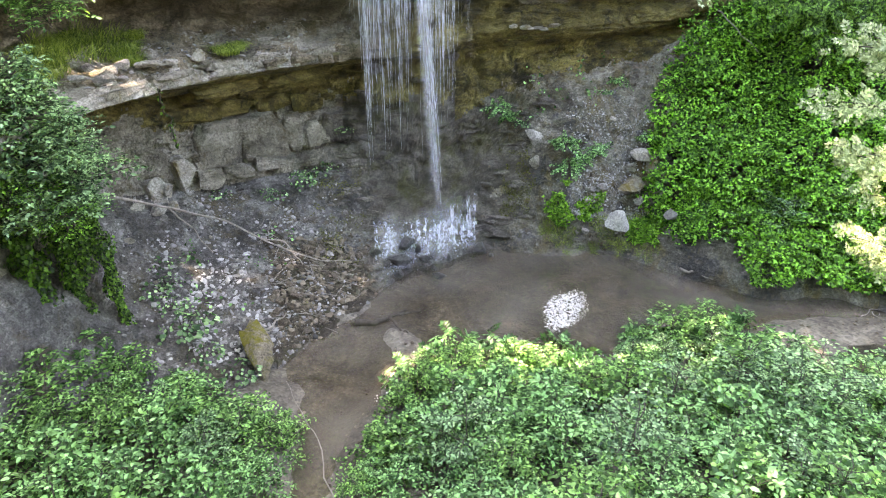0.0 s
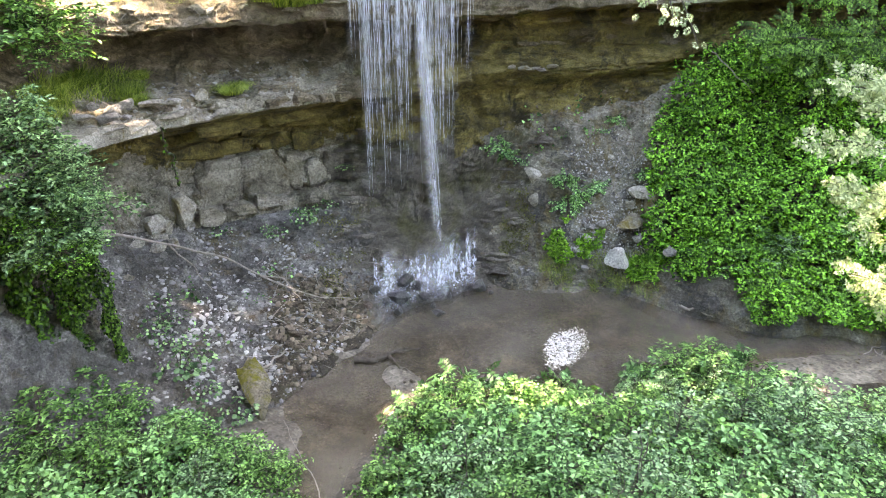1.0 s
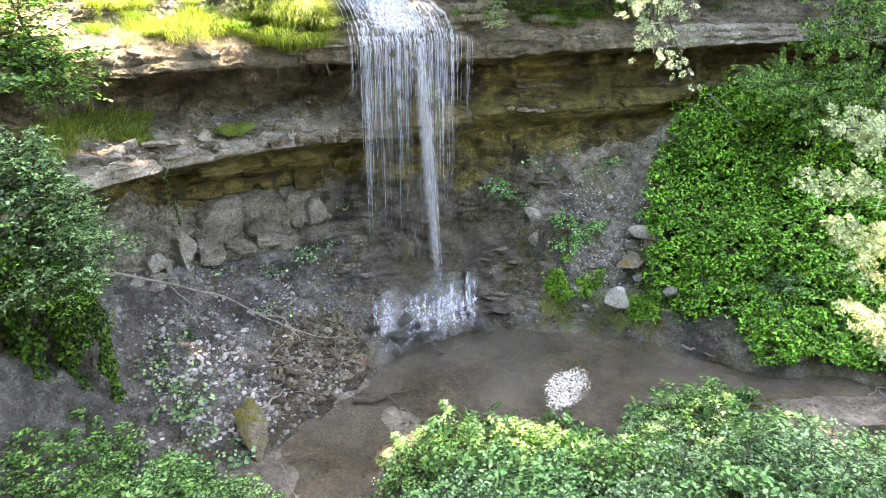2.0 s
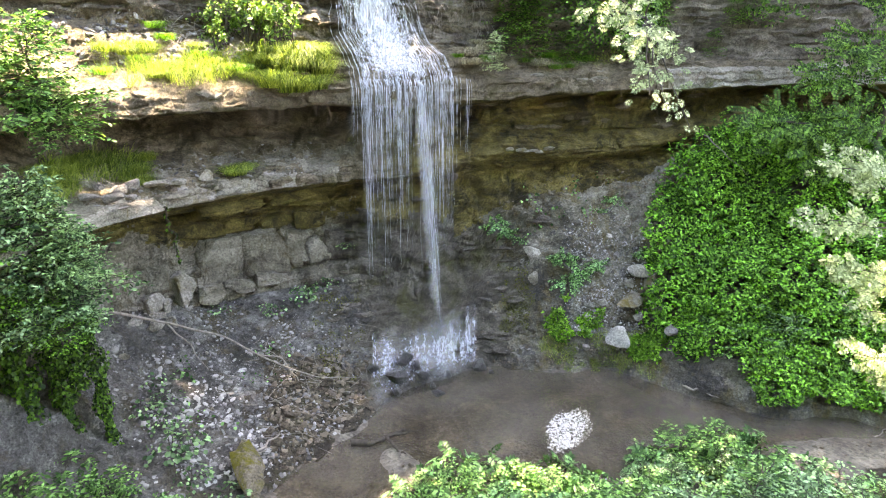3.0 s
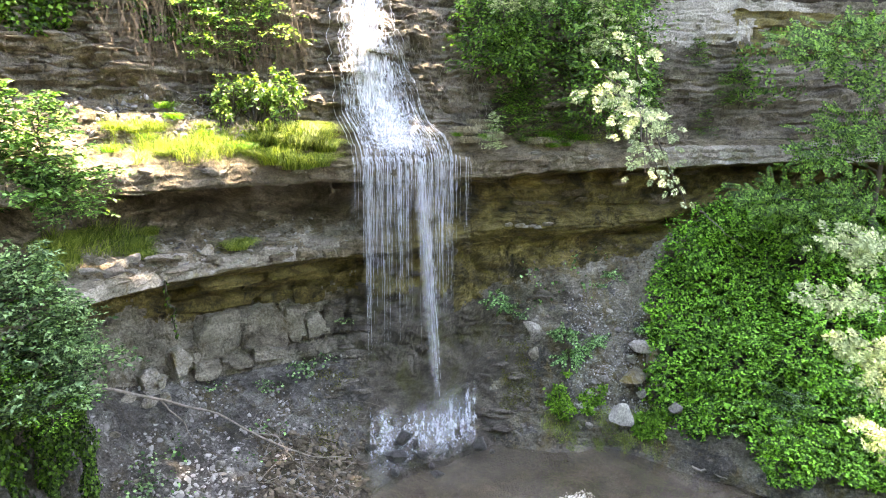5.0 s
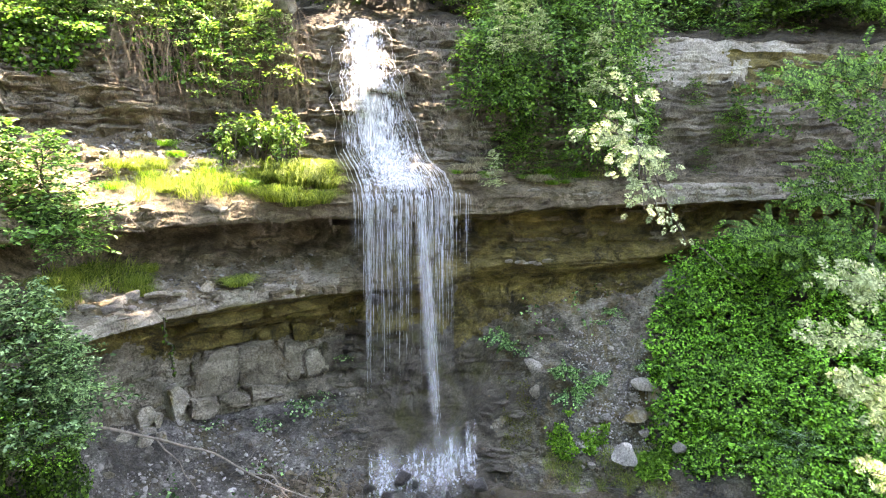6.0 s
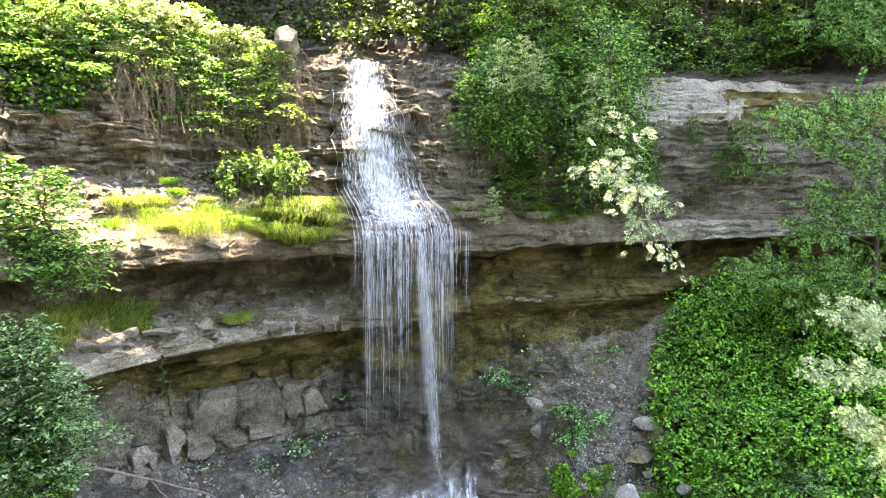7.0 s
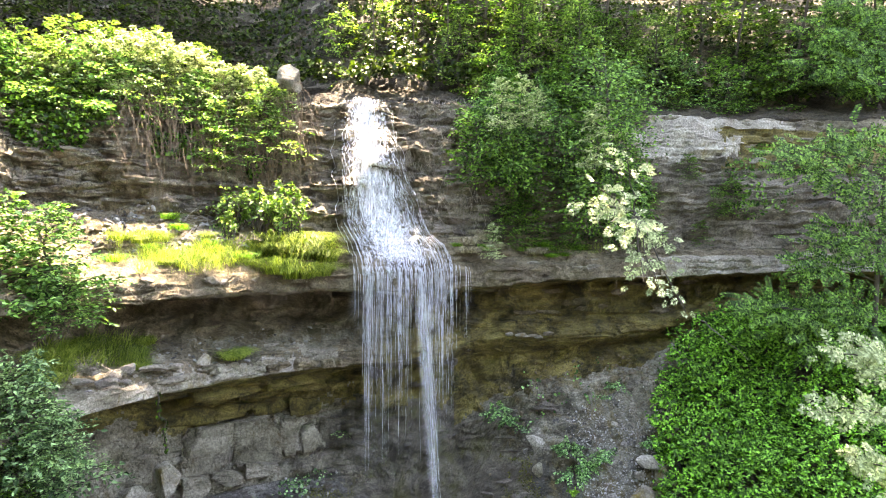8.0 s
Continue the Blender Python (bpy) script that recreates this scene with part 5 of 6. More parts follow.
ivy_curtain(51, (-4.84, 7.9, 3.0), (-4.68, 7.9, 0.55), 0.16, 3000, 0.042)
ivy_curtain(52, (-5.28, 7.7, 3.0), (-5.08, 7.7, 0.90), 0.20, 3200, 0.042)
ivy_curtain(53, (-5.65, 7.5, 3.1), (-5.39, 7.4, 1.20), 0.28, 3000, 0.055)
ivy_curtain(54, (-5.05, 7.8, 3.1), (-5.0, 7.8, 1.9), 0.30, 2600, 0.042)


def on_wall(name, label, category, seed, s_range, k_range, n, size, template, mat, out=0.12, tilt=0.4, up=0.5, clump=1.5, cut=-0.1, heading=None):
    """Plant cover that grows on the wall between sections and knots, in patches."""
    r = np.random.default_rng(seed)
    s, k = r.uniform(*s_range, n), r.uniform(*k_range, n)
    p, nn = wall_point(s, k)
    lump = fractal(p, clump, 3, seed * 3.7)
    e = np.minimum(np.minimum(s - s_range[0], s_range[1] - s) / (s_range[1] - s_range[0]), np.minimum(k - k_range[0], k_range[1] - k) / (k_range[1] - k_range[0]))
    keep = lump > cut + 1.1 * np.maximum(0.3 - e, 0) / 0.3
    p, nn, lump = p[keep], nn[keep], lump[keep]
    p = p + nn * (out * (0.2 + np.clip(lump - cut, 0, 1) + r.uniform(0, 0.6, len(p))))[:, None]
    h = None if heading is None else np.tile(np.asarray(heading, float), (len(p), 1))
    if h is not None:      # blades stand upright with their faces outward
        nn = np.tile((0.0, -1.0, 0.15), (len(p), 1))
    v, f = blades(p, nn, size * r.uniform(0.5, 1.3, len(p)), template, r, tilt, up, h)
    return thing(name, label, category, kind="stuff", me=mesh_of(name, v, f, mat))


on_wall("ledge_grass", "bright tufted grass on the upper ledge", "grass", 61, (-0.60, -0.17), (9.9, 10.8), 24000, 0.26, NEEDLE, GRASS, 0.05, 0.9, 0.0, 2.2, 0.04, (0, -0.3, 1))
on_wall("shelf_grass", "green grass on the lower shelf under the overhang", "grass", 62, (-0.72, -0.40), (6.1, 7.3), 7000, 0.30, NEEDLE, GRASS, 0.05, 0.25, 0.2, 1.2, -0.1, (0, -0.25, 1))
placed(sapling("ledge_bush", "leafy light green bush on the rock ledge", 63, 1.3, 1.0, ELDER, 0.085, 60, 0.0, 0.025, category="bush", tilt=0.4), [(-5.5, 8.9, 5.45, 1.0, 0), (-6.1, 8.5, 5.5, 1.1, 80), (-5.2, 8.9, 5.2, 0.55, 200)])
# bushes along the top of the wall to the left of the fall
crest_rng = np.random.default_rng(640)
crest = [sapling("crest_bush", "dense bramble bush spilling over the top of the cliff", 64, 1.0, 0.9, ELDER, 0.075, 50, 0.0, 0.02, category="bush", tilt=0.4),
         sapling("crest_shrub", "twiggy leafy shrub hanging over the cliff edge", 66, 1.1, 0.85, LOCUST, 0.07, 50, 0.0, 0.02, category="bush", tilt=0.4)]
crest_spots = [[], []]
for x in np.arange(-8.8, -3.5, 0.42):
    y0 = float(CREST_Y(np.array([x / 12.3] * 20))[0])
    for row in range(3):
        if row == 0 and -4.9 < x < -3.2 or row > 0:
            fall_z = (8.15, 8.75, 9.15)[row] + crest_rng.uniform(-0.2, 0.2) - (0.25 if -5.2 < x < -3.2 else 0)
            # top row takes the lighter LOCUST shrub, its sunlight put into the colour
            crest_spots[1 if row == 2 else int(crest_rng.integers(0, 2))].append((x + crest_rng.uniform(-0.2, 0.2), y0 + (-0.25, 0.05, 0.7)[row], fall_z, crest_rng.uniform(0.75, 1.2), crest_rng.uniform(0, 360)))
for ob, q in zip(crest, crest_spots):
    placed(ob, q, "crest bushes")
# pale shoots added on the bush tops to carry the glare of the sun
sprays = sapling("leafy_shoot", "upright leafy shoots in pale sunlit colour on top of the crest bushes", 69, 0.95, 0.50, SUNNY, 0.07, 30, 0.05, 0.012, category="bush", tilt=0.5)
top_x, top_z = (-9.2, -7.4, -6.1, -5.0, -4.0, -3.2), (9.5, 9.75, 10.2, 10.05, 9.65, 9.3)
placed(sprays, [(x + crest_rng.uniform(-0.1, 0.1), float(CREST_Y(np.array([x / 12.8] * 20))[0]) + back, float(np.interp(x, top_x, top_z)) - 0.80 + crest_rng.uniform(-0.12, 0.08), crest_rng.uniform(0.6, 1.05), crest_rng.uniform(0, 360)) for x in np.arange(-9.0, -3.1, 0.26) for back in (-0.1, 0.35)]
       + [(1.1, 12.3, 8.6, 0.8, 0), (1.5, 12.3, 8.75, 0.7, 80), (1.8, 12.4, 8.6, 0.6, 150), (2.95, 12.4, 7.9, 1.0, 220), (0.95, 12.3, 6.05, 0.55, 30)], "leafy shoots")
# bushes to the right of the fall

def wall_spots(seed, n, s_range, k_range, scale, out=0.0):
    r = np.random.default_rng(seed)
    p, nn = wall_point(r.uniform(*s_range, n), r.uniform(*k_range, n))
    return [(*q, r.uniform(*scale), r.uniform(0, 360)) for q in p + nn * out]


cliff_bush = sapling("cliff_bush", "leafy green bush growing on the upper cliff", 65, 1.25, 0.95, WOODLAND, 0.085, 40, 0.0, 0.02, category="bush", tilt=0.35)
placed(cliff_bush, wall_spots(651, 16, (0.05, 0.30), (11.6, 13.3), (0.5, 1.05), 0.1) + wall_spots(655, 13, (0.09, 0.33), (10.5, 11.7), (0.4, 0.8), 0.05) + wall_spots(656, 4, (0.37, 0.47), (10.7, 12.2), (0.35, 0.6), 0.0) + wall_spots(652, 14, (0.03, 0.62), (13.4, 14.6), (0.6, 1.2)), "bushes beside the fall")
light_bush = sapling("light_green_bush", "light green small-leaved bush on the upper cliff", 67, 1.2, 0.9, HERB, 0.07, 40, 0.0, 0.02, category="bush", tilt=0.35)
placed(light_bush, wall_spots(653, 9, (0.06, 0.30), (11.2, 13.3), (0.4, 0.9), 0.15) + wall_spots(654, 9, (0.03, 0.65), (13.3, 14.8), (0.5, 1.1)), "bushes beside the fall")


def tree(name, label, seed, height, crown, leaves, size, template, mat, lean=(0, 0), radius=0.09, clusters=60, bare=0.35, limbs=16, group=""):
    """A tree at the origin: tapered trunk, limbs and clumps of leaves at their ends."""
    r = np.random.default_rng(seed)
    ob = thing(name, label, "tree", group=group)
    trunk = bent((0, 0, -0.4), (lean[0], lean[1], height * 0.9), 14, 0.12, r)
    pieces = [tube(trunk, np.linspace(radius, radius * 0.25, 14), 8)]
    centre = np.array((lean[0], lean[1], height * (bare + (1 - bare) * 0.5)))
    radii = np.array((crown, crown, height * (1 - bare) * 0.55))
    p, o, c = cloud(r, leaves, radii, clusters, 0.13, -0.7, 0.45)
    for i in range(min(limbs, clusters)):
        h = np.clip((c[i, 2] + centre[2]) / height - 0.18, bare * 0.7, 0.85)
        j = h * 13
        a = np.array([np.interp(j, np.arange(14), trunk[:, q]) for q in range(3)])
        pieces.append(tube(bent(a, c[i] + centre, 8, 0.12, r), np.linspace(radius * 0.4, radius * 0.08, 8), 5))
    part_of("trunk", mesh_of("trunk", *merged(pieces), BARK, True), ob)
    v, f = blades(p + centre, o, size * r.uniform(0.6, 1.25, leaves), template, r, 0.45, 0.6)
    part_of("crown", mesh_of("crown", v, f, mat), ob)
    return ob




def leafy_limbs(name, label, seed, trunk, radius, tips, per_tip, size, template, mat, spread=0.22, group="", wave=0.08):
    """A tree or branch along the given trunk line, with limbs to each tip, and leaves along the outer half of every limb."""
    r = np.random.default_rng(seed)
    base = np.array(trunk[0], float)
    ob = thing(name, label, "tree", pose(*base), group)
    t = np.linspace(0, 1, 18)
    kn = np.linspace(0, 1, len(trunk))
    line = np.stack([np.interp(t, kn, [q[i] for q in trunk]) for i in range(3)], -1) - base
    line = smooth_rows(line.T, 5).T
    wood_pieces, lv = [tube(line, np.linspace(radius, radius * 0.3, 18), 7)], []
    for tip in tips:
        tip = np.array(tip[:3], float) - base
        d = np.linalg.norm(line - tip, axis=1) + 0.6 * np.maximum(line[:, 2] - tip[2] + 0.2, 0)
        a = line[int(np.argmin(d))]
        limb = bent(a, tip, 10, wave, r)
        part_of("limb", mesh_of("limb", *tube(limb, np.linspace(radius * 0.35, 0.006, 10), 5), BARK, True), ob)
        n = per_tip
        w = r.uniform(0.35, 1.05, n)
        c = np.stack([np.interp(w, np.linspace(0, 1, 10), limb[:, i]) for i in range(3)], -1)
        way = tip - a
        way = way / (np.linalg.norm(way) + 1e-9)
        q = c + r.normal(0, spread, (n, 3)) * (1, 1, 0.5)
        head = (q - c) / spread + way * 0.8 + np.array((0, 0, -0.15))
        lv.append(blades(q, np.tile((0.0, -1.0, 0.6), (n, 1)), size * r.uniform(0.65, 1.2, n), template, r, 0.40, 0.15, head))
    part_of("trunk", mesh_of("trunk", *merged(wood_pieces), BARK, True), ob)
    part_of("crown", mesh_of("crown", *merged(lv), mat), ob)
    return ob


# sunlight on these leaves comes mostly from their pale colour
leafy_limbs("overhanging_sapling", "sapling leaning far out over the ledge with leaves in pale sunlit colour", 75, ((4.1, 13.5, 5.9), (3.95, 12.9, 6.3), (3.8, 12.4, 6.5), (3.5, 11.8, 6.8)), 0.05,
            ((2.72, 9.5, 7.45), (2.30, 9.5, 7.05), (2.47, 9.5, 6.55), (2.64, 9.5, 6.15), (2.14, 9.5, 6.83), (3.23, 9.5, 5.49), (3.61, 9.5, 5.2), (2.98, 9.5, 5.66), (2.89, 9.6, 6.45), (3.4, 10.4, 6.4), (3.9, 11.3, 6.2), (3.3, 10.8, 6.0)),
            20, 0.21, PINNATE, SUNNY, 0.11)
leafy_limbs("shrubby_tree", "bushy light green tree growing from the upper ledge", 76, ((3.7, 13.9, 6.0), (3.5, 13.3, 7.5), (3.3, 13.0, 9.2), (3.2, 12.9, 10.0)), 0.06,
            [(3.3 + 1.0 * math.cos(i * 2.4) * (0.5 + 0.5 * ((i * 7) % 5) / 4), 12.7 + 0.6 * math.sin(i * 2.4), 6.4 + 0.135 * i) for i in range(26)], 200, 0.075, OVAL, WOODLAND, 0.24)
# no blossom: green leaves, with the sunlit top left to the pale shoots
leafy_limbs("fall_side_shrub", "green shrub beside the fall, topped by shoots in pale sunlit colour", 77, ((1.3, 13.9, 7.2), (1.2, 13.4, 8.2), (1.1, 13.2, 9.0)), 0.04,
            [(1.2 + 0.75 * math.cos(i * 2.4), 13.1 + 0.35 * math.sin(i * 2.4), 7.4 + 0.11 * i) for i in range(17)], 190, 0.075, OVAL, WOODLAND, 0.2)
leafy_limbs("locust_tree", "slender locust tree with feathery leaves beside the brambles", 71, ((8.1, 12.0, 3.2), (8.1, 12.0, 5.0), (8.2, 12.0, 7.0), (8.3, 12.0, 8.4)), 0.06,
            ((7.53, 12.0, 8.1), (7.35, 12.0, 6.31), (6.7, 12.0, 7.57), (8.18, 11.8, 7.05), (6.93, 12.0, 5.78), (6.31, 12.0, 4.98), (5.78, 12.1, 5.04), (6.85, 11.8, 4.4), (7.58, 11.8, 5.04), (6.48, 12.1, 7.89), (8.7, 11.8, 8.0), (8.5, 11.7, 6.0)),
            100, 0.34, FEATHER, WOODLAND, 0.28)
leafy_limbs("tall_locust", "taller locust tree with feathery leaves on the cliff top", 73, ((10.2, 15.2, 9.4), (10.1, 15.1, 10.5), (10.0, 15.0, 11.6), (9.9, 15.0, 12.6)), 0.06,
            ((9.2, 14.9, 11.6), (9.4, 14.8, 10.6), (8.7, 14.9, 11.0), (9.9, 14.8, 11.2), (9.7, 14.7, 9.9), (9.0, 14.7, 10.0), (10.3, 14.8, 12.0), (8.3, 14.9, 10.3), (9.6, 14.9, 12.3), (10.4, 14.7, 10.4)), 110, 0.36, FEATHER, WOODLAND, 0.3)
leafy_limbs("young_locust", "young locust with leaves in pale sunlit colour over the stream", 72, ((7.3, 8.0, 0.2), (7.0, 8.0, 2.2), (6.4, 8.1, 3.6), (5.8, 8.2, 5.1)), 0.04,
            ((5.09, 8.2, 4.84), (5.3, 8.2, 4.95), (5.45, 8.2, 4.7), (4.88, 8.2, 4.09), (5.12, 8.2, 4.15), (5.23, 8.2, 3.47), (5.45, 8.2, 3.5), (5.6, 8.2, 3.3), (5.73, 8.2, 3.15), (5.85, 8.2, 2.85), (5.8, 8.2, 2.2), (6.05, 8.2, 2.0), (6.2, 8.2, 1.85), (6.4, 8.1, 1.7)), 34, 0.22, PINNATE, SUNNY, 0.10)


# woods on the hillside: low trees along the top of the wall, tall added ones behind for shade
# the third kind wears the shade-coloured FOREST leaves, for the dim left side
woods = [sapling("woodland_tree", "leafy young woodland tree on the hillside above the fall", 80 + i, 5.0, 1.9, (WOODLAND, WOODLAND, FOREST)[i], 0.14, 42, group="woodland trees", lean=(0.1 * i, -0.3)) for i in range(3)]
rng = np.random.default_rng(90)
sp = [[], [], []]
for sx in np.arange(-1.2, 1.25, 0.105):
    for kk in (14.3, 15.1):
        if -0.30 < sx < -0.05 and kk < 15:
            continue
        q, _ = wall_point(np.array([sx + rng.uniform(-0.03, 0.03)]), np.array([kk + rng.uniform(-0.15, 0.15)]))
        if -2.3 < q[0, 0] < 0.7:
            continue
        open_sky = -6.5 < q[0, 0] < 0.8 or 4.0 < q[0, 0] < 5.6 or 7.3 < q[0, 0] < 9.0
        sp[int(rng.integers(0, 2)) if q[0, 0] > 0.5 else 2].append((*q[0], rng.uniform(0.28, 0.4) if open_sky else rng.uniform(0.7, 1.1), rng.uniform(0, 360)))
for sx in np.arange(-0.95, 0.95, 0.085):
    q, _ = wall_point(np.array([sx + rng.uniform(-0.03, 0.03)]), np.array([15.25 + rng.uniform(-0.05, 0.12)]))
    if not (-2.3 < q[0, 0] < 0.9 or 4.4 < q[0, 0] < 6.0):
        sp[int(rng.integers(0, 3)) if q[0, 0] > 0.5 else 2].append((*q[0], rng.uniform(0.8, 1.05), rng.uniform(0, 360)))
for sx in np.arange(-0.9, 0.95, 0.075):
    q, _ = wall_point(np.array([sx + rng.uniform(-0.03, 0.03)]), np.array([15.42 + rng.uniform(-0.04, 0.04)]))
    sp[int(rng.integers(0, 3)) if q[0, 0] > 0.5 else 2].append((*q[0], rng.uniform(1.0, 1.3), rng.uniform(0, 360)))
# a wooded bank across the stream, unseen behind the viewer, added to block low sky light
for x in np.arange(-16, 17, 2.6):
    for y, z in ((-7.0, 4.0), (-10.5, 8.5)):
        if y > -8 and x > 5:
            continue
        sp[int(rng.integers(0, 3))].append((x + rng.uniform(-0.8, 0.8), y + rng.uniform(-0.8, 0.8), z - 0.3, rng.uniform(1.3, 1.9), rng.uniform(0, 360)))
for ob, q in zip(woods, sp):
    placed(ob, q)
bx, by = np.meshgrid(np.linspace(-30, 30, 40), np.linspace(-24, -1.5, 24))
bz = np.interp(-by, (1.5, 3.0, 7.0, 11.0, 24.0), (-0.4, 0.6, 3.9, 8.4, 13.0))
bp = np.stack([bx, by, bz], -1).reshape(-1, 3)
bp[:, 2] += 0.35 * fractal(bp, 0.4, 3, 77.0)
thing("opposite_bank", "unseen wooded bank of dark soil behind the viewer, added to block low sky", "hillside", kind="structure", me=mesh_of("opposite_bank", bp, grid_faces(24, 40), SOIL, True))
# added trees: unseen crowns stand in the sun's way to shade gorge and hill
tall = tree("tall_shade_tree", "tall woodland tree added at the top of the gorge for its shade", 88, 13.0, 2.1, 6000, 0.2, BROAD, WOODLAND, (0, -0.4), 0.08, 80, 0.38, 18, "tall trees")
placed(tall, [(x, y, z, sc, turn) for x, y, z, sc, turn in ((11.0, 16.0, 9.7, 1.0, 70), (13.6, 16.0, 9.6, 1.0, 15), (11.6, 17.8, 11.8, 1.0, 200))] + [(x, 21.6 + 0.5 * math.sin(x * 3), 13.2, 0.72 + 0.06 * math.cos(x), 50 * x) for x in np.arange(-12.0, 13.0, 2.3) if abs(x) > 1])
high = tree("high_shade_tree", "tall bare-stemmed tree added to shade the gorge with an unseen crown", 89, 15.0, 1.9, 4800, 0.2, BROAD, WOODLAND, (0, -4.4), 0.034, 60, 0.70, 14, "tall trees")
placed(high, [(x, y + 2.2 * sc, 9.7, sc, 0) for x, y, sc in ((-0.4, 15.8, 1.1), (1.4, 15.9, 1.1), (2.6, 16.7, 1.1), (-0.9, 15.0, 1.25), (0.5, 15.2, 1.25), (2.6, 15.3, 1.25), (4.3, 15.3, 1.3), (6.0, 15.0, 1.15), (7.6, 15.0, 1.1), (8.7, 14.2, 1.0),
                                                               (-1.6, 14.2, 0.5), (-0.7, 14.4, 0.5), (0.1, 14.7, 0.48), (0.85, 15.9, 0.52), (1.7, 15.4, 0.5), (5.0, 19.8, 1.1), (7.4, 19.4, 1.1), (9.2, 19.4, 1.1), (7.9, 21.0, 1.1), (9.8, 21.0, 1.1), (6.0, 21.0, 1.1), (8.7, 16.9, 0.62), (-7.5, 17.5, 1.0))]
       + [(x, y + 2.2, z, 1.0, 0) for y, z in ((22.4, 13.6), (24.2, 14.4)) for x in np.arange(-9.0, -1.0, 1.9)])
hill_shrub = sapling("hill_shrub", "twiggy light-leaved shrub on the slope above the fall", 93, 2.4, 1.3, LOCUST, 0.085, 46, 0.1, 0.03, category="bush", tilt=0.5)
placed(hill_shrub, [(-2.5, 15.6, 9.6, 0.9, 0), (-1.5, 16.3, 9.9, 1.0, 70), (0.4, 15.6, 9.6, 0.9, 140), (1.9, 15.5, 9.6, 1.0, 210), (3.3, 15.7, 9.6, 1.0, 280), (-0.4, 17.3, 10.3, 1.2, 320), (5.2, 15.8, 9.6, 0.9, 35)], "shrubs on the slope")
# unseen trees on that bank, added to keep low sky light off the cliff
placed(tree("unseen_bank_tree", "tall broad-leaved tree on the unseen bank, added to block low sky", 91, 14.0, 2.6, 5200, 0.24, BROAD, WOODLAND, (0, 0.5), 0.14, 70, 0.25, 20), [(x, -8.5 + 1.5 * math.sin(x * 1.7), 5.2, 1.15 + 0.1 * math.cos(x), 40 * x) for x in np.arange(-15.0, 16.0, 3.0)], "trees on the opposite bank")
on_wall("hill_undergrowth", "leafy undergrowth on the hillside, coloured dark as woodland shade", "undergrowth", 95, (-1.2, 1.2), (13.1, 15.9), 90000, 0.115, BROAD, FOREST, 0.45, 0.5, 0.5, 0.9, -0.45)

# ---- small plants, dead wood and roots ----


def rosette(name, label, seed, n, size, template, mat, height=0.12, spread=0.16, category="plant"):
    """A low plant: leaves on short stalks out of one root."""
    r = np.random.default_rng(seed)
    ob = thing(name, label, category)
    th, w = r.uniform(0, 2 * np.pi, n), np.sqrt(r.random(n))
    o = np.stack([np.cos(th), np.sin(th), np.full(n, 0.5)], -1)
    p = np.stack([np.cos(th) * w * spread, np.sin(th) * w * spread, height * (1.1 - w) + 0.02 * r.normal(0, 1, n)], -1)
    part_of("foliage", mesh_of("foliage", *blades(p, o, size * r.uniform(0.6, 1.2, n), template, r, 0.3, 0.5, o), mat), ob)
    stalks = [tube(bent((0, 0, -0.06), p[i], 4, 0.01, r), np.full(4, 0.004), 4) for i in range(0, n, 4)]
    tagged(part_of("stalk", mesh_of("stalk", *merged(stalks), BARK), ob), kind="stuff")
    return ob


fern = rosette("fern", "green fern growing out of the scree", 501, 40, 0.26, FEATHER, HERB, 0.16, 0.14)
placed(fern, [(2.5, 12.6, 2.1, 1.2, 0), (3.09, 12.55, 1.95, 1.0, 80), (2.57, 12.4, 1.65, 1.1, 150), (1.11, 13.05, 2.72, 1.1, 200), (3.71, 13.35, 3.15, 0.9, 260), (2.8, 12.45, 1.8, 0.8, 30), (1.3, 13.1, 2.5, 0.8, 60), (4.1, 12.6, 2.2, 0.7, 10)], "ferns on the scree")
coltsfoot = rosette("coltsfoot", "small round-leaved plant on the bare slope", 502, 70, 0.058, ROUND, GREYGREEN, 0.07, 0.26)
placed(coltsfoot, [(-2.81, 12.05, 1.68, 1.1, 0), (-2.86, 11.8, 1.58, 1.2, 60), (-2.4, 12.1, 1.75, 1.0, 130), (-2.02, 12.6, 2.38, 0.7, 200), (-4.04, 8.12, 0.70, 1.5, 20), (-4.67, 8.64, 1.0, 1.2, 90), (-4.67, 9.22, 1.18, 1.1, 160), (-4.27, 11.1, 1.62, 1.0, 220),
                   (-3.22, 11.35, 1.5, 0.9, 290), (-3.85, 8.3, 0.64, 1.3, 310), (-4.3, 8.5, 0.86, 1.0, 40), (-3.6, 7.7, 0.5, 1.1, 75), (-3.05, 7.55, 0.3, 1.2, 15), (-3.5, 11.5, 1.55, 0.7, 50), (-4.5, 8.9, 1.02, 0.9, 200), (1.6, 12.9, 2.4, 0.7, 0), (3.3, 13.2, 3.0, 0.7, 0)], "round-leaved plants")
umbel = rosette("broad_leaved_herb", "lush broad-leaved herb at the water's edge", 503, 46, 0.30, PINNATE, HERB, 0.35, 0.30)
placed(umbel, [(0.15, 8.15, 0.15, 1.2, 0), (0.65, 8.15, 0.15, 1.1, 100), (1.75, 8.0, 0.15, 1.0, 200), (2.05, 7.8, 0.2, 0.8, 60), (1.35, 8.15, 0.1, 0.7, 300), (3.3, 8.3, 0.1, 1.2, 40), (3.8, 8.5, 0.1, 1.3, 110), (4.4, 8.5, 0.1, 1.2, 170), (5.0, 8.6, 0.1, 1.2, 230), (-0.5, 7.6, 0.1, 1.0, 20)], "herbs at the water's edge")

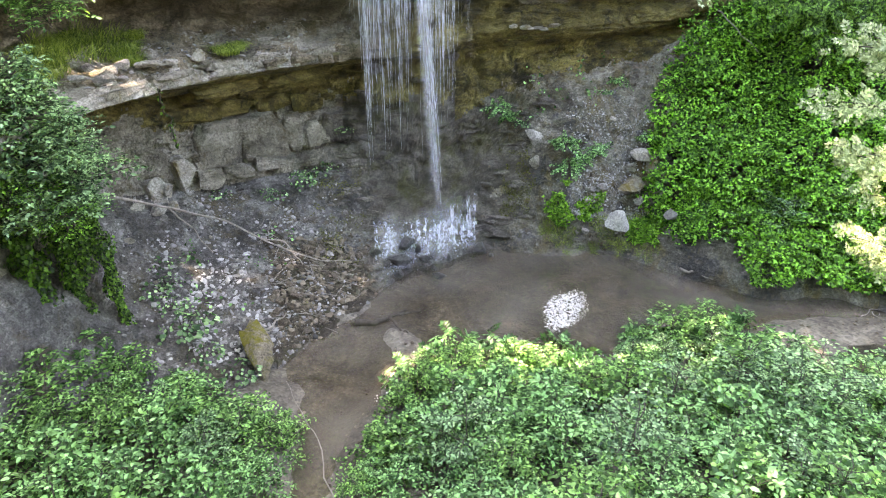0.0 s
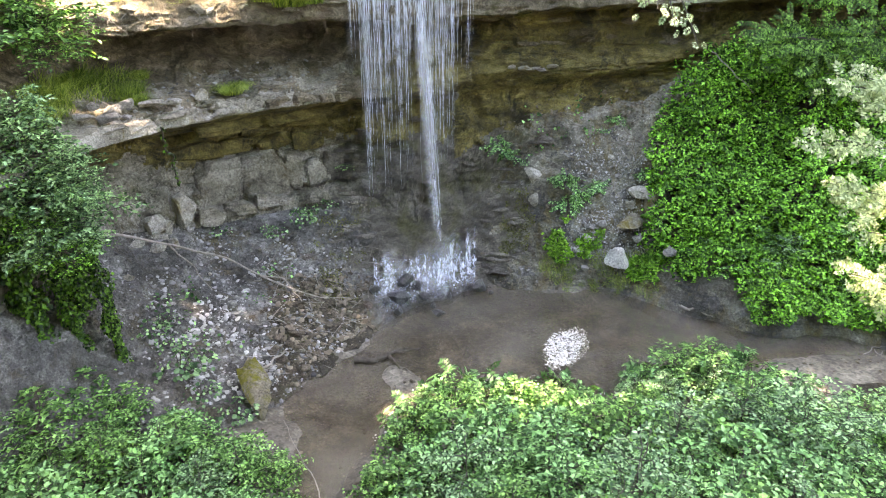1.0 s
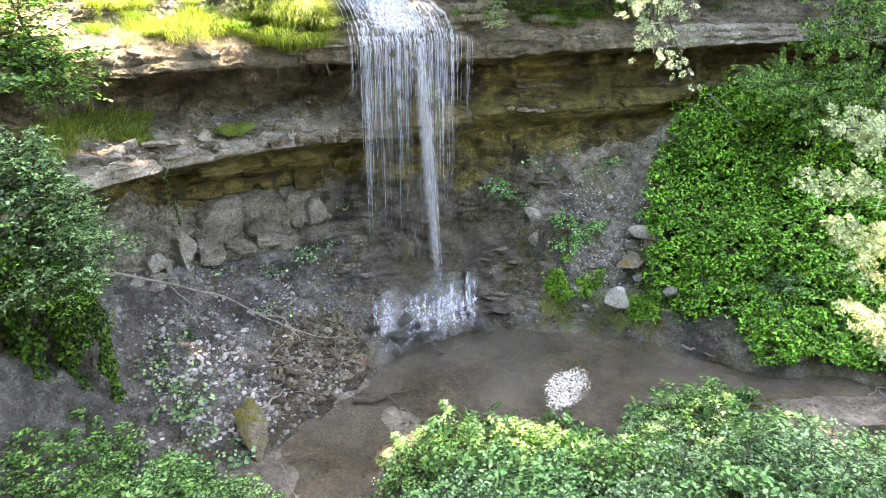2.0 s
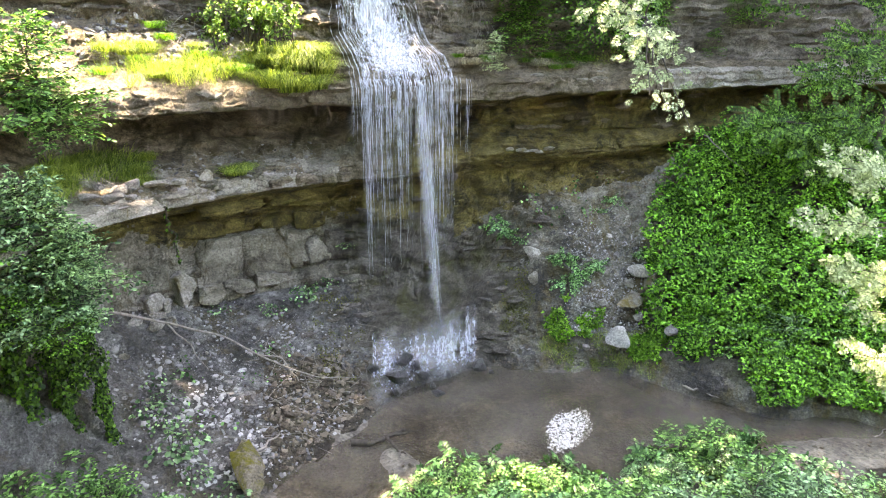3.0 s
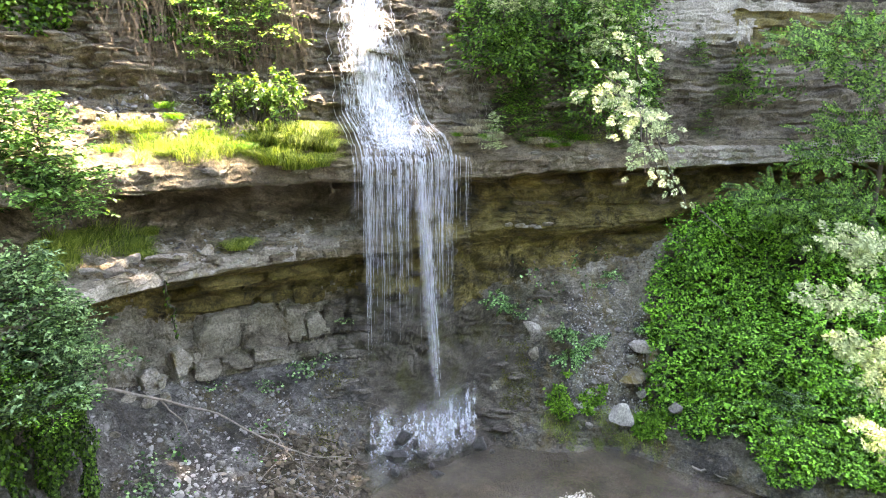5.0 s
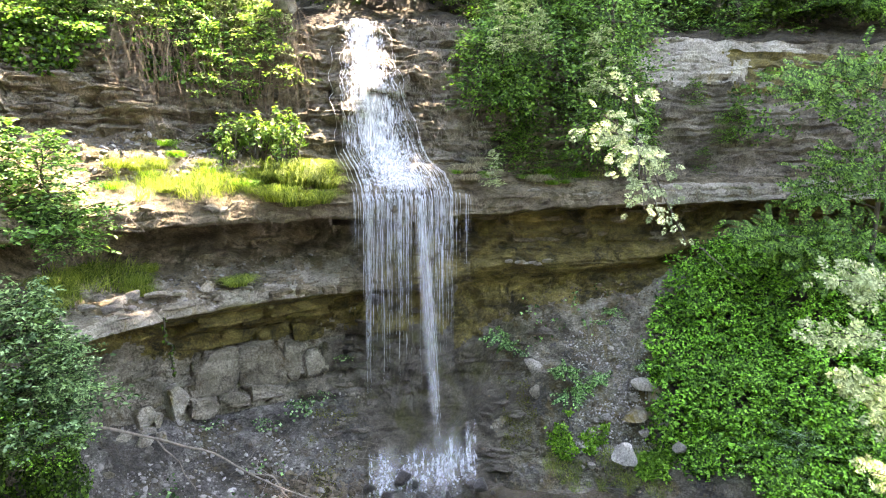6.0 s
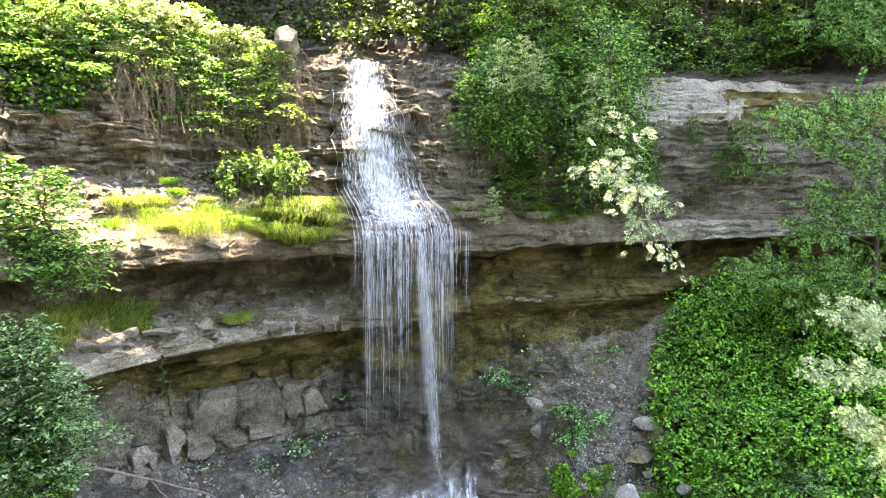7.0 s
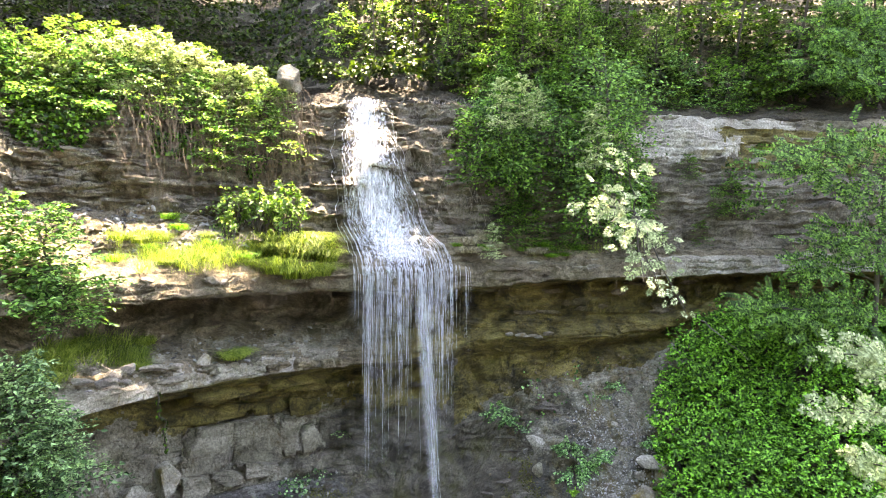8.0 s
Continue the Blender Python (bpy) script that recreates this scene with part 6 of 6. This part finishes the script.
def light_bush_small():
    return bush("ledge_shrub", "small twiggy shrub with pale leaves on the ledge", 525, (0.32, 0.28, 0.42), 240, 0.10, BLADE, LOCUST, 16, 0.14, stems=14)


on_wall("shore_grass", "short green grass on the far shore", "grass", 511, (0.14, 0.42), (0.85, 2.1), 15000, 0.13, NEEDLE, GRASS, 0.02, 0.6, 0.1, 2.4, -0.25, (0, -0.2, 1))
on_wall("lush_grass", "lush bright green plants at the top of the shore", "grass", 521, (0.15, 0.30), (1.65, 2.35), 9000, 0.065, BLADE, FRESH, 0.10, 0.5, 0.4, 2.6, 0.0)
on_wall("lush_grass", "bright green weeds at the foot of the brambles", "grass", 522, (0.29, 0.40), (1.1, 1.9), 5000, 0.08, BLADE, FRESH, 0.10, 0.5, 0.4, 1.8, -0.15)
on_wall("moss", "bright green moss on wet rock beside the fall", "moss", 512, (0.075, 0.165), (1.6, 3.1), 9000, 0.03, BLADE, MOSS, 0.02, 0.5, 0.4, 1.6, -0.1)
on_wall("moss", "olive moss on the rock left of the splash", "moss", 513, (-0.27, -0.09), (1.3, 3.2), 16000, 0.028, BLADE, MOSS, 0.02, 0.5, 0.4, 1.5, -0.05)
on_wall("low_weeds", "sparse green weeds on the scree", "weeds", 514, (-0.6, -0.15), (1.0, 3.0), 1500, 0.06, ROUND, HERB, 0.05, 0.4, 0.5, 2.2, 0.25)
on_wall("low_weeds", "sparse weeds on the slope under the overhang", "weeds", 515, (0.02, 0.34), (2.4, 4.2), 1300, 0.06, ROUND, HERB, 0.05, 0.4, 0.5, 2.2, 0.25)
on_wall("shelf_weeds", "weeds and grass along the right ledge", "weeds", 516, (0.06, 0.34), (10.1, 11.4), 4200, 0.14, NEEDLE, GRASS, 0.05, 0.4, 0.3, 1.6, 0.05, (0, -0.3, 0.6))
on_wall("wall_creeper", "creeper leaves on the dark upper wall", "creeper", 517, (-0.80, -0.2), (11.3, 13.3), 26000, 0.075, ROUND, IVY, 0.2, 0.4, 0.3, 0.9, -0.02)
on_wall("ledge_weeds", "small mixed weeds among the grass of the ledge", "weeds", 523, (-0.5, -0.17), (10.0, 11.1), 5000, 0.07, BLADE, LOCUST, 0.10, 0.5, 0.3, 1.8, 0.02)
placed(light_bush_small(), [(-3.05, 12.1, 6.45, 1.2, 0), (-2.75, 12.0, 6.5, 1.0, 80), (-3.4, 11.95, 6.4, 1.1, 160), (-2.9, 11.8, 6.3, 0.8, 240), (-3.9, 11.7, 6.3, 0.7, 300)], "small shrubs on the ledge")
on_wall("wall_creeper", "green creeper covering the wall beside the fall", "creeper", 518, (0.02, 0.36), (11.4, 13.5), 24000, 0.075, BROAD, WOODLAND, 0.35, 0.45, 0.4, 0.8, -0.2)
on_wall("wall_creeper", "thin plants on the pale wall", "creeper", 519, (0.36, 0.62), (11.0, 13.0), 3000, 0.10, BLADE, WOODLAND, 0.2, 0.45, 0.4, 0.9, 0.22)
on_wall("ledge_ivy", "leafy plants at the edge of the left ledge", "ivy", 520, (-0.75, -0.54), (9.2, 10.9), 3000, 0.09, ROUND, HERB, 0.2, 0.4, 0.4, 0.9, -0.1)


def tuft(seed, n, length, droop, mat, name="grass_tuft", label="thick tuft of grass drooping over the rock edge"):
    r = np.random.default_rng(seed)
    ob = thing(name, label, "grass")
    th = r.uniform(0, 2 * np.pi, n)
    p = np.stack([np.cos(th), np.sin(th), 0 * th], -1) * r.uniform(0, 0.24, (n, 1))
    pieces_v, pieces_f = [], []
    for i in range(n):
        L = length * r.uniform(0.5, 1.1)
        d = np.array((np.cos(th[i]) * 0.42 + r.normal(0, 0.28), np.sin(th[i]) * 0.35 - 0.22 + r.normal(0, 0.28), 0))
        q = np.linspace(0, 1, 5)[:, None]
        line = p[i] + d * L * 0.8 * q + np.array((0, 0, 1)) * L * (1.0 * q - (0.4 + droop) * q * q)
        side = np.cross(d, (0, 0, 1.0))
        side /= np.linalg.norm(side) + 1e-9
        w = 0.0030 * (1 - q ** 2) + 0.0006
        pieces_v.append(np.concatenate([line - side * w, line + side * w]))
        k = np.arange(4)
        pieces_f.append(np.stack([k, k + 5, k + 6, k + 1], -1))
    tagged(part_of("blade", mesh_of("blade", *merged(list(zip(pieces_v, pieces_f))), mat), ob), kind="stuff")
    return ob


placed(tuft(531, 620, 0.72, 0.42, GRASS), wall_spots(532, 15, (-0.26, -0.178), (9.8, 10.6), (0.8, 1.4)) + wall_spots(533, 10, (-0.52, -0.28), (10.2, 10.7), (0.4, 0.7)) + [(-3.6, 11.0, 4.2, 0.75, 0), (-3.5, 11.15, 4.25, 0.6, 30)] + wall_spots(534, 9, (-0.66, -0.46), (6.3, 7.1), (0.6, 0.9)), "grass tufts")

placed(tuft(535, 420, 0.55, 0.55, DRY, "dry_grass_tuft", "bleached tangle of dry grass on the ledge"), [(-3.9, 12.0, 6.15, 0.9, 0), (-3.55, 12.05, 6.2, 1.0, 60), (-3.3, 12.1, 6.2, 0.8, 130), (-3.7, 11.75, 5.95, 0.8, 200)] + wall_spots(536, 9, (0.02, 0.17), (10.5, 11.15), (0.6, 1.0)), "dry grass tufts")
placed(tuft(537, 360, 0.45, 0.35, FRESH, "weed_tuft", "fresh green weeds on the ledge beside the fall"), wall_spots(538, 9, (0.02, 0.22), (10.3, 10.9), (0.5, 0.9)) + wall_spots(539, 7, (-0.52, -0.30), (10.2, 10.9), (0.6, 1.0)), "weed tufts")


def hanging(name, label, category, seed, s_range, k_range, n, length, radius, mat, out=0.1):
    """Thin stems that hang down from the wall."""
    r = np.random.default_rng(seed)
    p, nn = wall_point(r.uniform(*s_range, n), r.uniform(*k_range, n))
    pieces = []
    for q, d in zip(p, nn):
        L = r.uniform(*length)
        a = q + d * out * r.uniform(0.3, 1.2)
        pieces.append(tube(bent(a, a + np.array((r.normal(0, 0.24), -r.uniform(0, 0.12), -L)), 8, 0.09, r), np.linspace(radius, radius * 0.4, 8), 4))
    return thing(name, label, category, kind="stuff", me=mesh_of(name, *merged(pieces), mat))


hanging("dry_vines", "tangle of dry brown vines hanging under the crest bushes", "vines", 541, (-0.50, -0.21), (12.1, 13.1), 900, (0.4, 1.7), 0.005, ROOTS, 0.45)
hanging("pale_vines", "pale dead stems hanging on the upper wall", "vines", 542, (-0.66, -0.2), (11.6, 12.9), 60, (0.3, 0.9), 0.005, ROOTS, 0.25)
hanging("ledge_roots", "dry roots and grass hanging from the ledge", "roots", 543, (-0.31, -0.17), (9.6, 10.2), 170, (0.15, 0.5), 0.004, ROOTS, 0.06)
hanging("ledge_roots", "thin roots hanging from the edge of the ledge", "roots", 544, (-0.62, -0.31), (9.6, 10.1), 26, (0.1, 0.45), 0.005, DEADWOOD, 0.04)
hanging("ledge_roots", "thin stems hanging from the right ledge", "roots", 545, (0.03, 0.4), (9.7, 10.3), 22, (0.2, 1.0), 0.004, ROOTS, 0.05)
hanging("dead_stems", "pale dead stems hanging beside the fall", "vines", 546, (-0.07, 0.06), (11.4, 13.2), 300, (0.3, 0.9), 0.005, DEADWOOD, 0.12)
hanging("liana", "long bare lianas hanging in the wood above the fall", "vines", 547, (-0.16, 0.1), (14.6, 15.3), 26, (1.0, 2.4), 0.012, ROOTS, 0.6)


def dead_branch(name, label, lines, radius, seed, mat):
    r = np.random.default_rng(seed)
    base = np.array(lines[0][0], float)
    ob = thing(name, label, "branch", pose(*base))
    for i, line in enumerate(lines):
        line = np.array(line, float) - base
        t, kn = np.linspace(0, 1, 16), np.linspace(0, 1, len(line))
        path = np.stack([np.interp(t, kn, line[:, j]) for j in range(3)], -1) + smooth_rows(r.normal(0, 0.03, (3, 16)), 3).T
        part_of("stem" if i == 0 else "fork", mesh_of("stem", *tube(path, np.linspace(radius, radius * 0.3, 16) * (1 if i == 0 else 0.6), 6), mat, True), ob)
    return ob


dead_branch("dead_branch", "long bare dead branch lying against the slope", (((-5.0, 8.9, 2.5), (-4.65, 10.0, 1.85), (-4.0, 10.3, 1.5), (-3.29, 10.3, 1.1), (-2.98, 10.5, 0.95)), ((-4.7, 9.9, 1.9), (-4.35, 9.95, 1.45), (-3.97, 9.75, 1.1)), ((-2.98, 10.5, 0.95), (-2.7, 10.3, 0.75), (-2.4, 10.0, 0.5)), ((-3.3, 10.3, 1.1), (-2.4, 10.3, 0.65), (-1.6, 10.7, 0.40))), 0.027, 551, DEADWOOD)
dead_branch("log", "weathered stick leaning on the mossy rock", (((-3.1, 8.2, 0.36), (-2.6, 8.9, 0.42)), ((-3.0, 8.1, 0.42), (-2.7, 8.6, 0.38))), 0.035, 552, DEADWOOD)
dead_branch("driftwood", "dark mossy driftwood lying at the edge of the pool", (((-1.5, 9.15, 0.03), (-1.2, 9.1, 0.08), (-0.95, 9.3, 0.10), (-0.65, 9.5, 0.14)), ((-0.95, 9.3, 0.10), (-0.8, 9.0, 0.06), (-0.6, 8.85, 0.04)), ((-0.95, 9.3, 0.1), (-0.4, 9.45, 0.08))), 0.06, 553, BARK)
dead_branch("pale_stick", "bleached stick on the far shore", (((4.6, 10.75, 0.15), (4.8, 10.7, 0.16), (5.1, 10.45, 0.1)),), 0.03, 554, DEADWOOD)
dead_branch("thin_stem", "thin bare stem standing in the near bushes", (((-1.2, 5.0, 0.3), (-1.5, 5.6, 0.9), (-1.9, 6.1, 1.3)),), 0.010, 555, DEADWOOD)
dead_branch("fallen_pole", "thin grey pole lying across the brambles", (((5.35, 13.2, 4.6), (5.7, 12.8, 4.2), (6.0, 12.5, 3.9)),), 0.014, 556, DEADWOOD)
for i, (x, y) in enumerate(((1.0, 8.35), (1.3, 8.2), (1.1, 8.05), (4.2, 8.7), (7.2, 9.2))):
    dead_branch("twig", "dry twigs on the gravel shore", (((x, y, 0.12), (x + 0.25, y + 0.15, 0.2), (x + 0.5, y + 0.2, 0.15)), ((x + 0.2, y + 0.1, 0.18), (x + 0.35, y - 0.1, 0.14))), 0.009, 560 + i, DEADWOOD)
ivy_curtain(571, (-4.35, 9.75, 3.95), (-4.25, 9.8, 3.0), 0.04, 60, 0.05)
# fallen shrub bones on the ledge
dead_branch("dry_shrub", "bleached dry shrub on the upper ledge", [((-3.8, 11.5, 5.9), (-3.8 + 0.35 * math.cos(i * 1.1), 11.4 + 0.2 * math.sin(i * 1.1), 6.3 + 0.05 * (i % 4)), (-3.8 + 0.6 * math.cos(i * 1.1), 11.3 + 0.3 * math.sin(i * 1.1), 6.25)) for i in range(9)], 0.010, 575, DEADWOOD)
placed(bush("dry_ledge_bush", "small leafy shrub on the upper ledge", 576, (0.4, 0.35, 0.4), 500, 0.08, BLADE, LOCUST, 24), [(-3.9, 12.0, 6.5, 1.0, 0), (-3.4, 12.2, 6.5, 0.8, 90)])


def litter(name, label, category, seed, s_range, k_range, n, length, radius, mat):
    """Thin twigs lying about on the slope."""
    r = np.random.default_rng(seed)
    p, nn = wall_point(r.uniform(*s_range, n), r.uniform(*k_range, n))
    pieces = []
    for q, d in zip(p, nn):
        way = r.normal(0, 1, 3)
        way -= d * (way @ d)
        way *= r.uniform(*length) / (np.linalg.norm(way) + 1e-9)
        a = q + d * 0.04
        pieces.append(tube(bent(a, a + way + d * r.uniform(0, 0.08), 6, 0.03, r), np.linspace(radius, radius * 0.4, 6), 4))
    return thing(name, label, category, kind="stuff", me=mesh_of(name, *merged(pieces), mat))


litter("twig_litter", "dry twigs scattered over the rubble", "twigs", 591, (-0.34, -0.10), (1.2, 2.4), 90, (0.2, 0.7), 0.006, DEADWOOD)
litter("twig_litter", "dry twigs on the ledges", "twigs", 592, (-0.58, -0.2), (6.2, 6.9), 40, (0.1, 0.4), 0.005, DEADWOOD)
litter("twig_litter", "dead stems among the grass of the upper ledge", "twigs", 593, (-0.42, -0.30), (10.4, 10.95), 110, (0.2, 0.5), 0.006, DEADWOOD)
litter("twig_litter", "brown twigs in the gully", "twigs", 594, (0.24, 0.35), (2.5, 3.4), 50, (0.1, 0.4), 0.006, ROOTS)
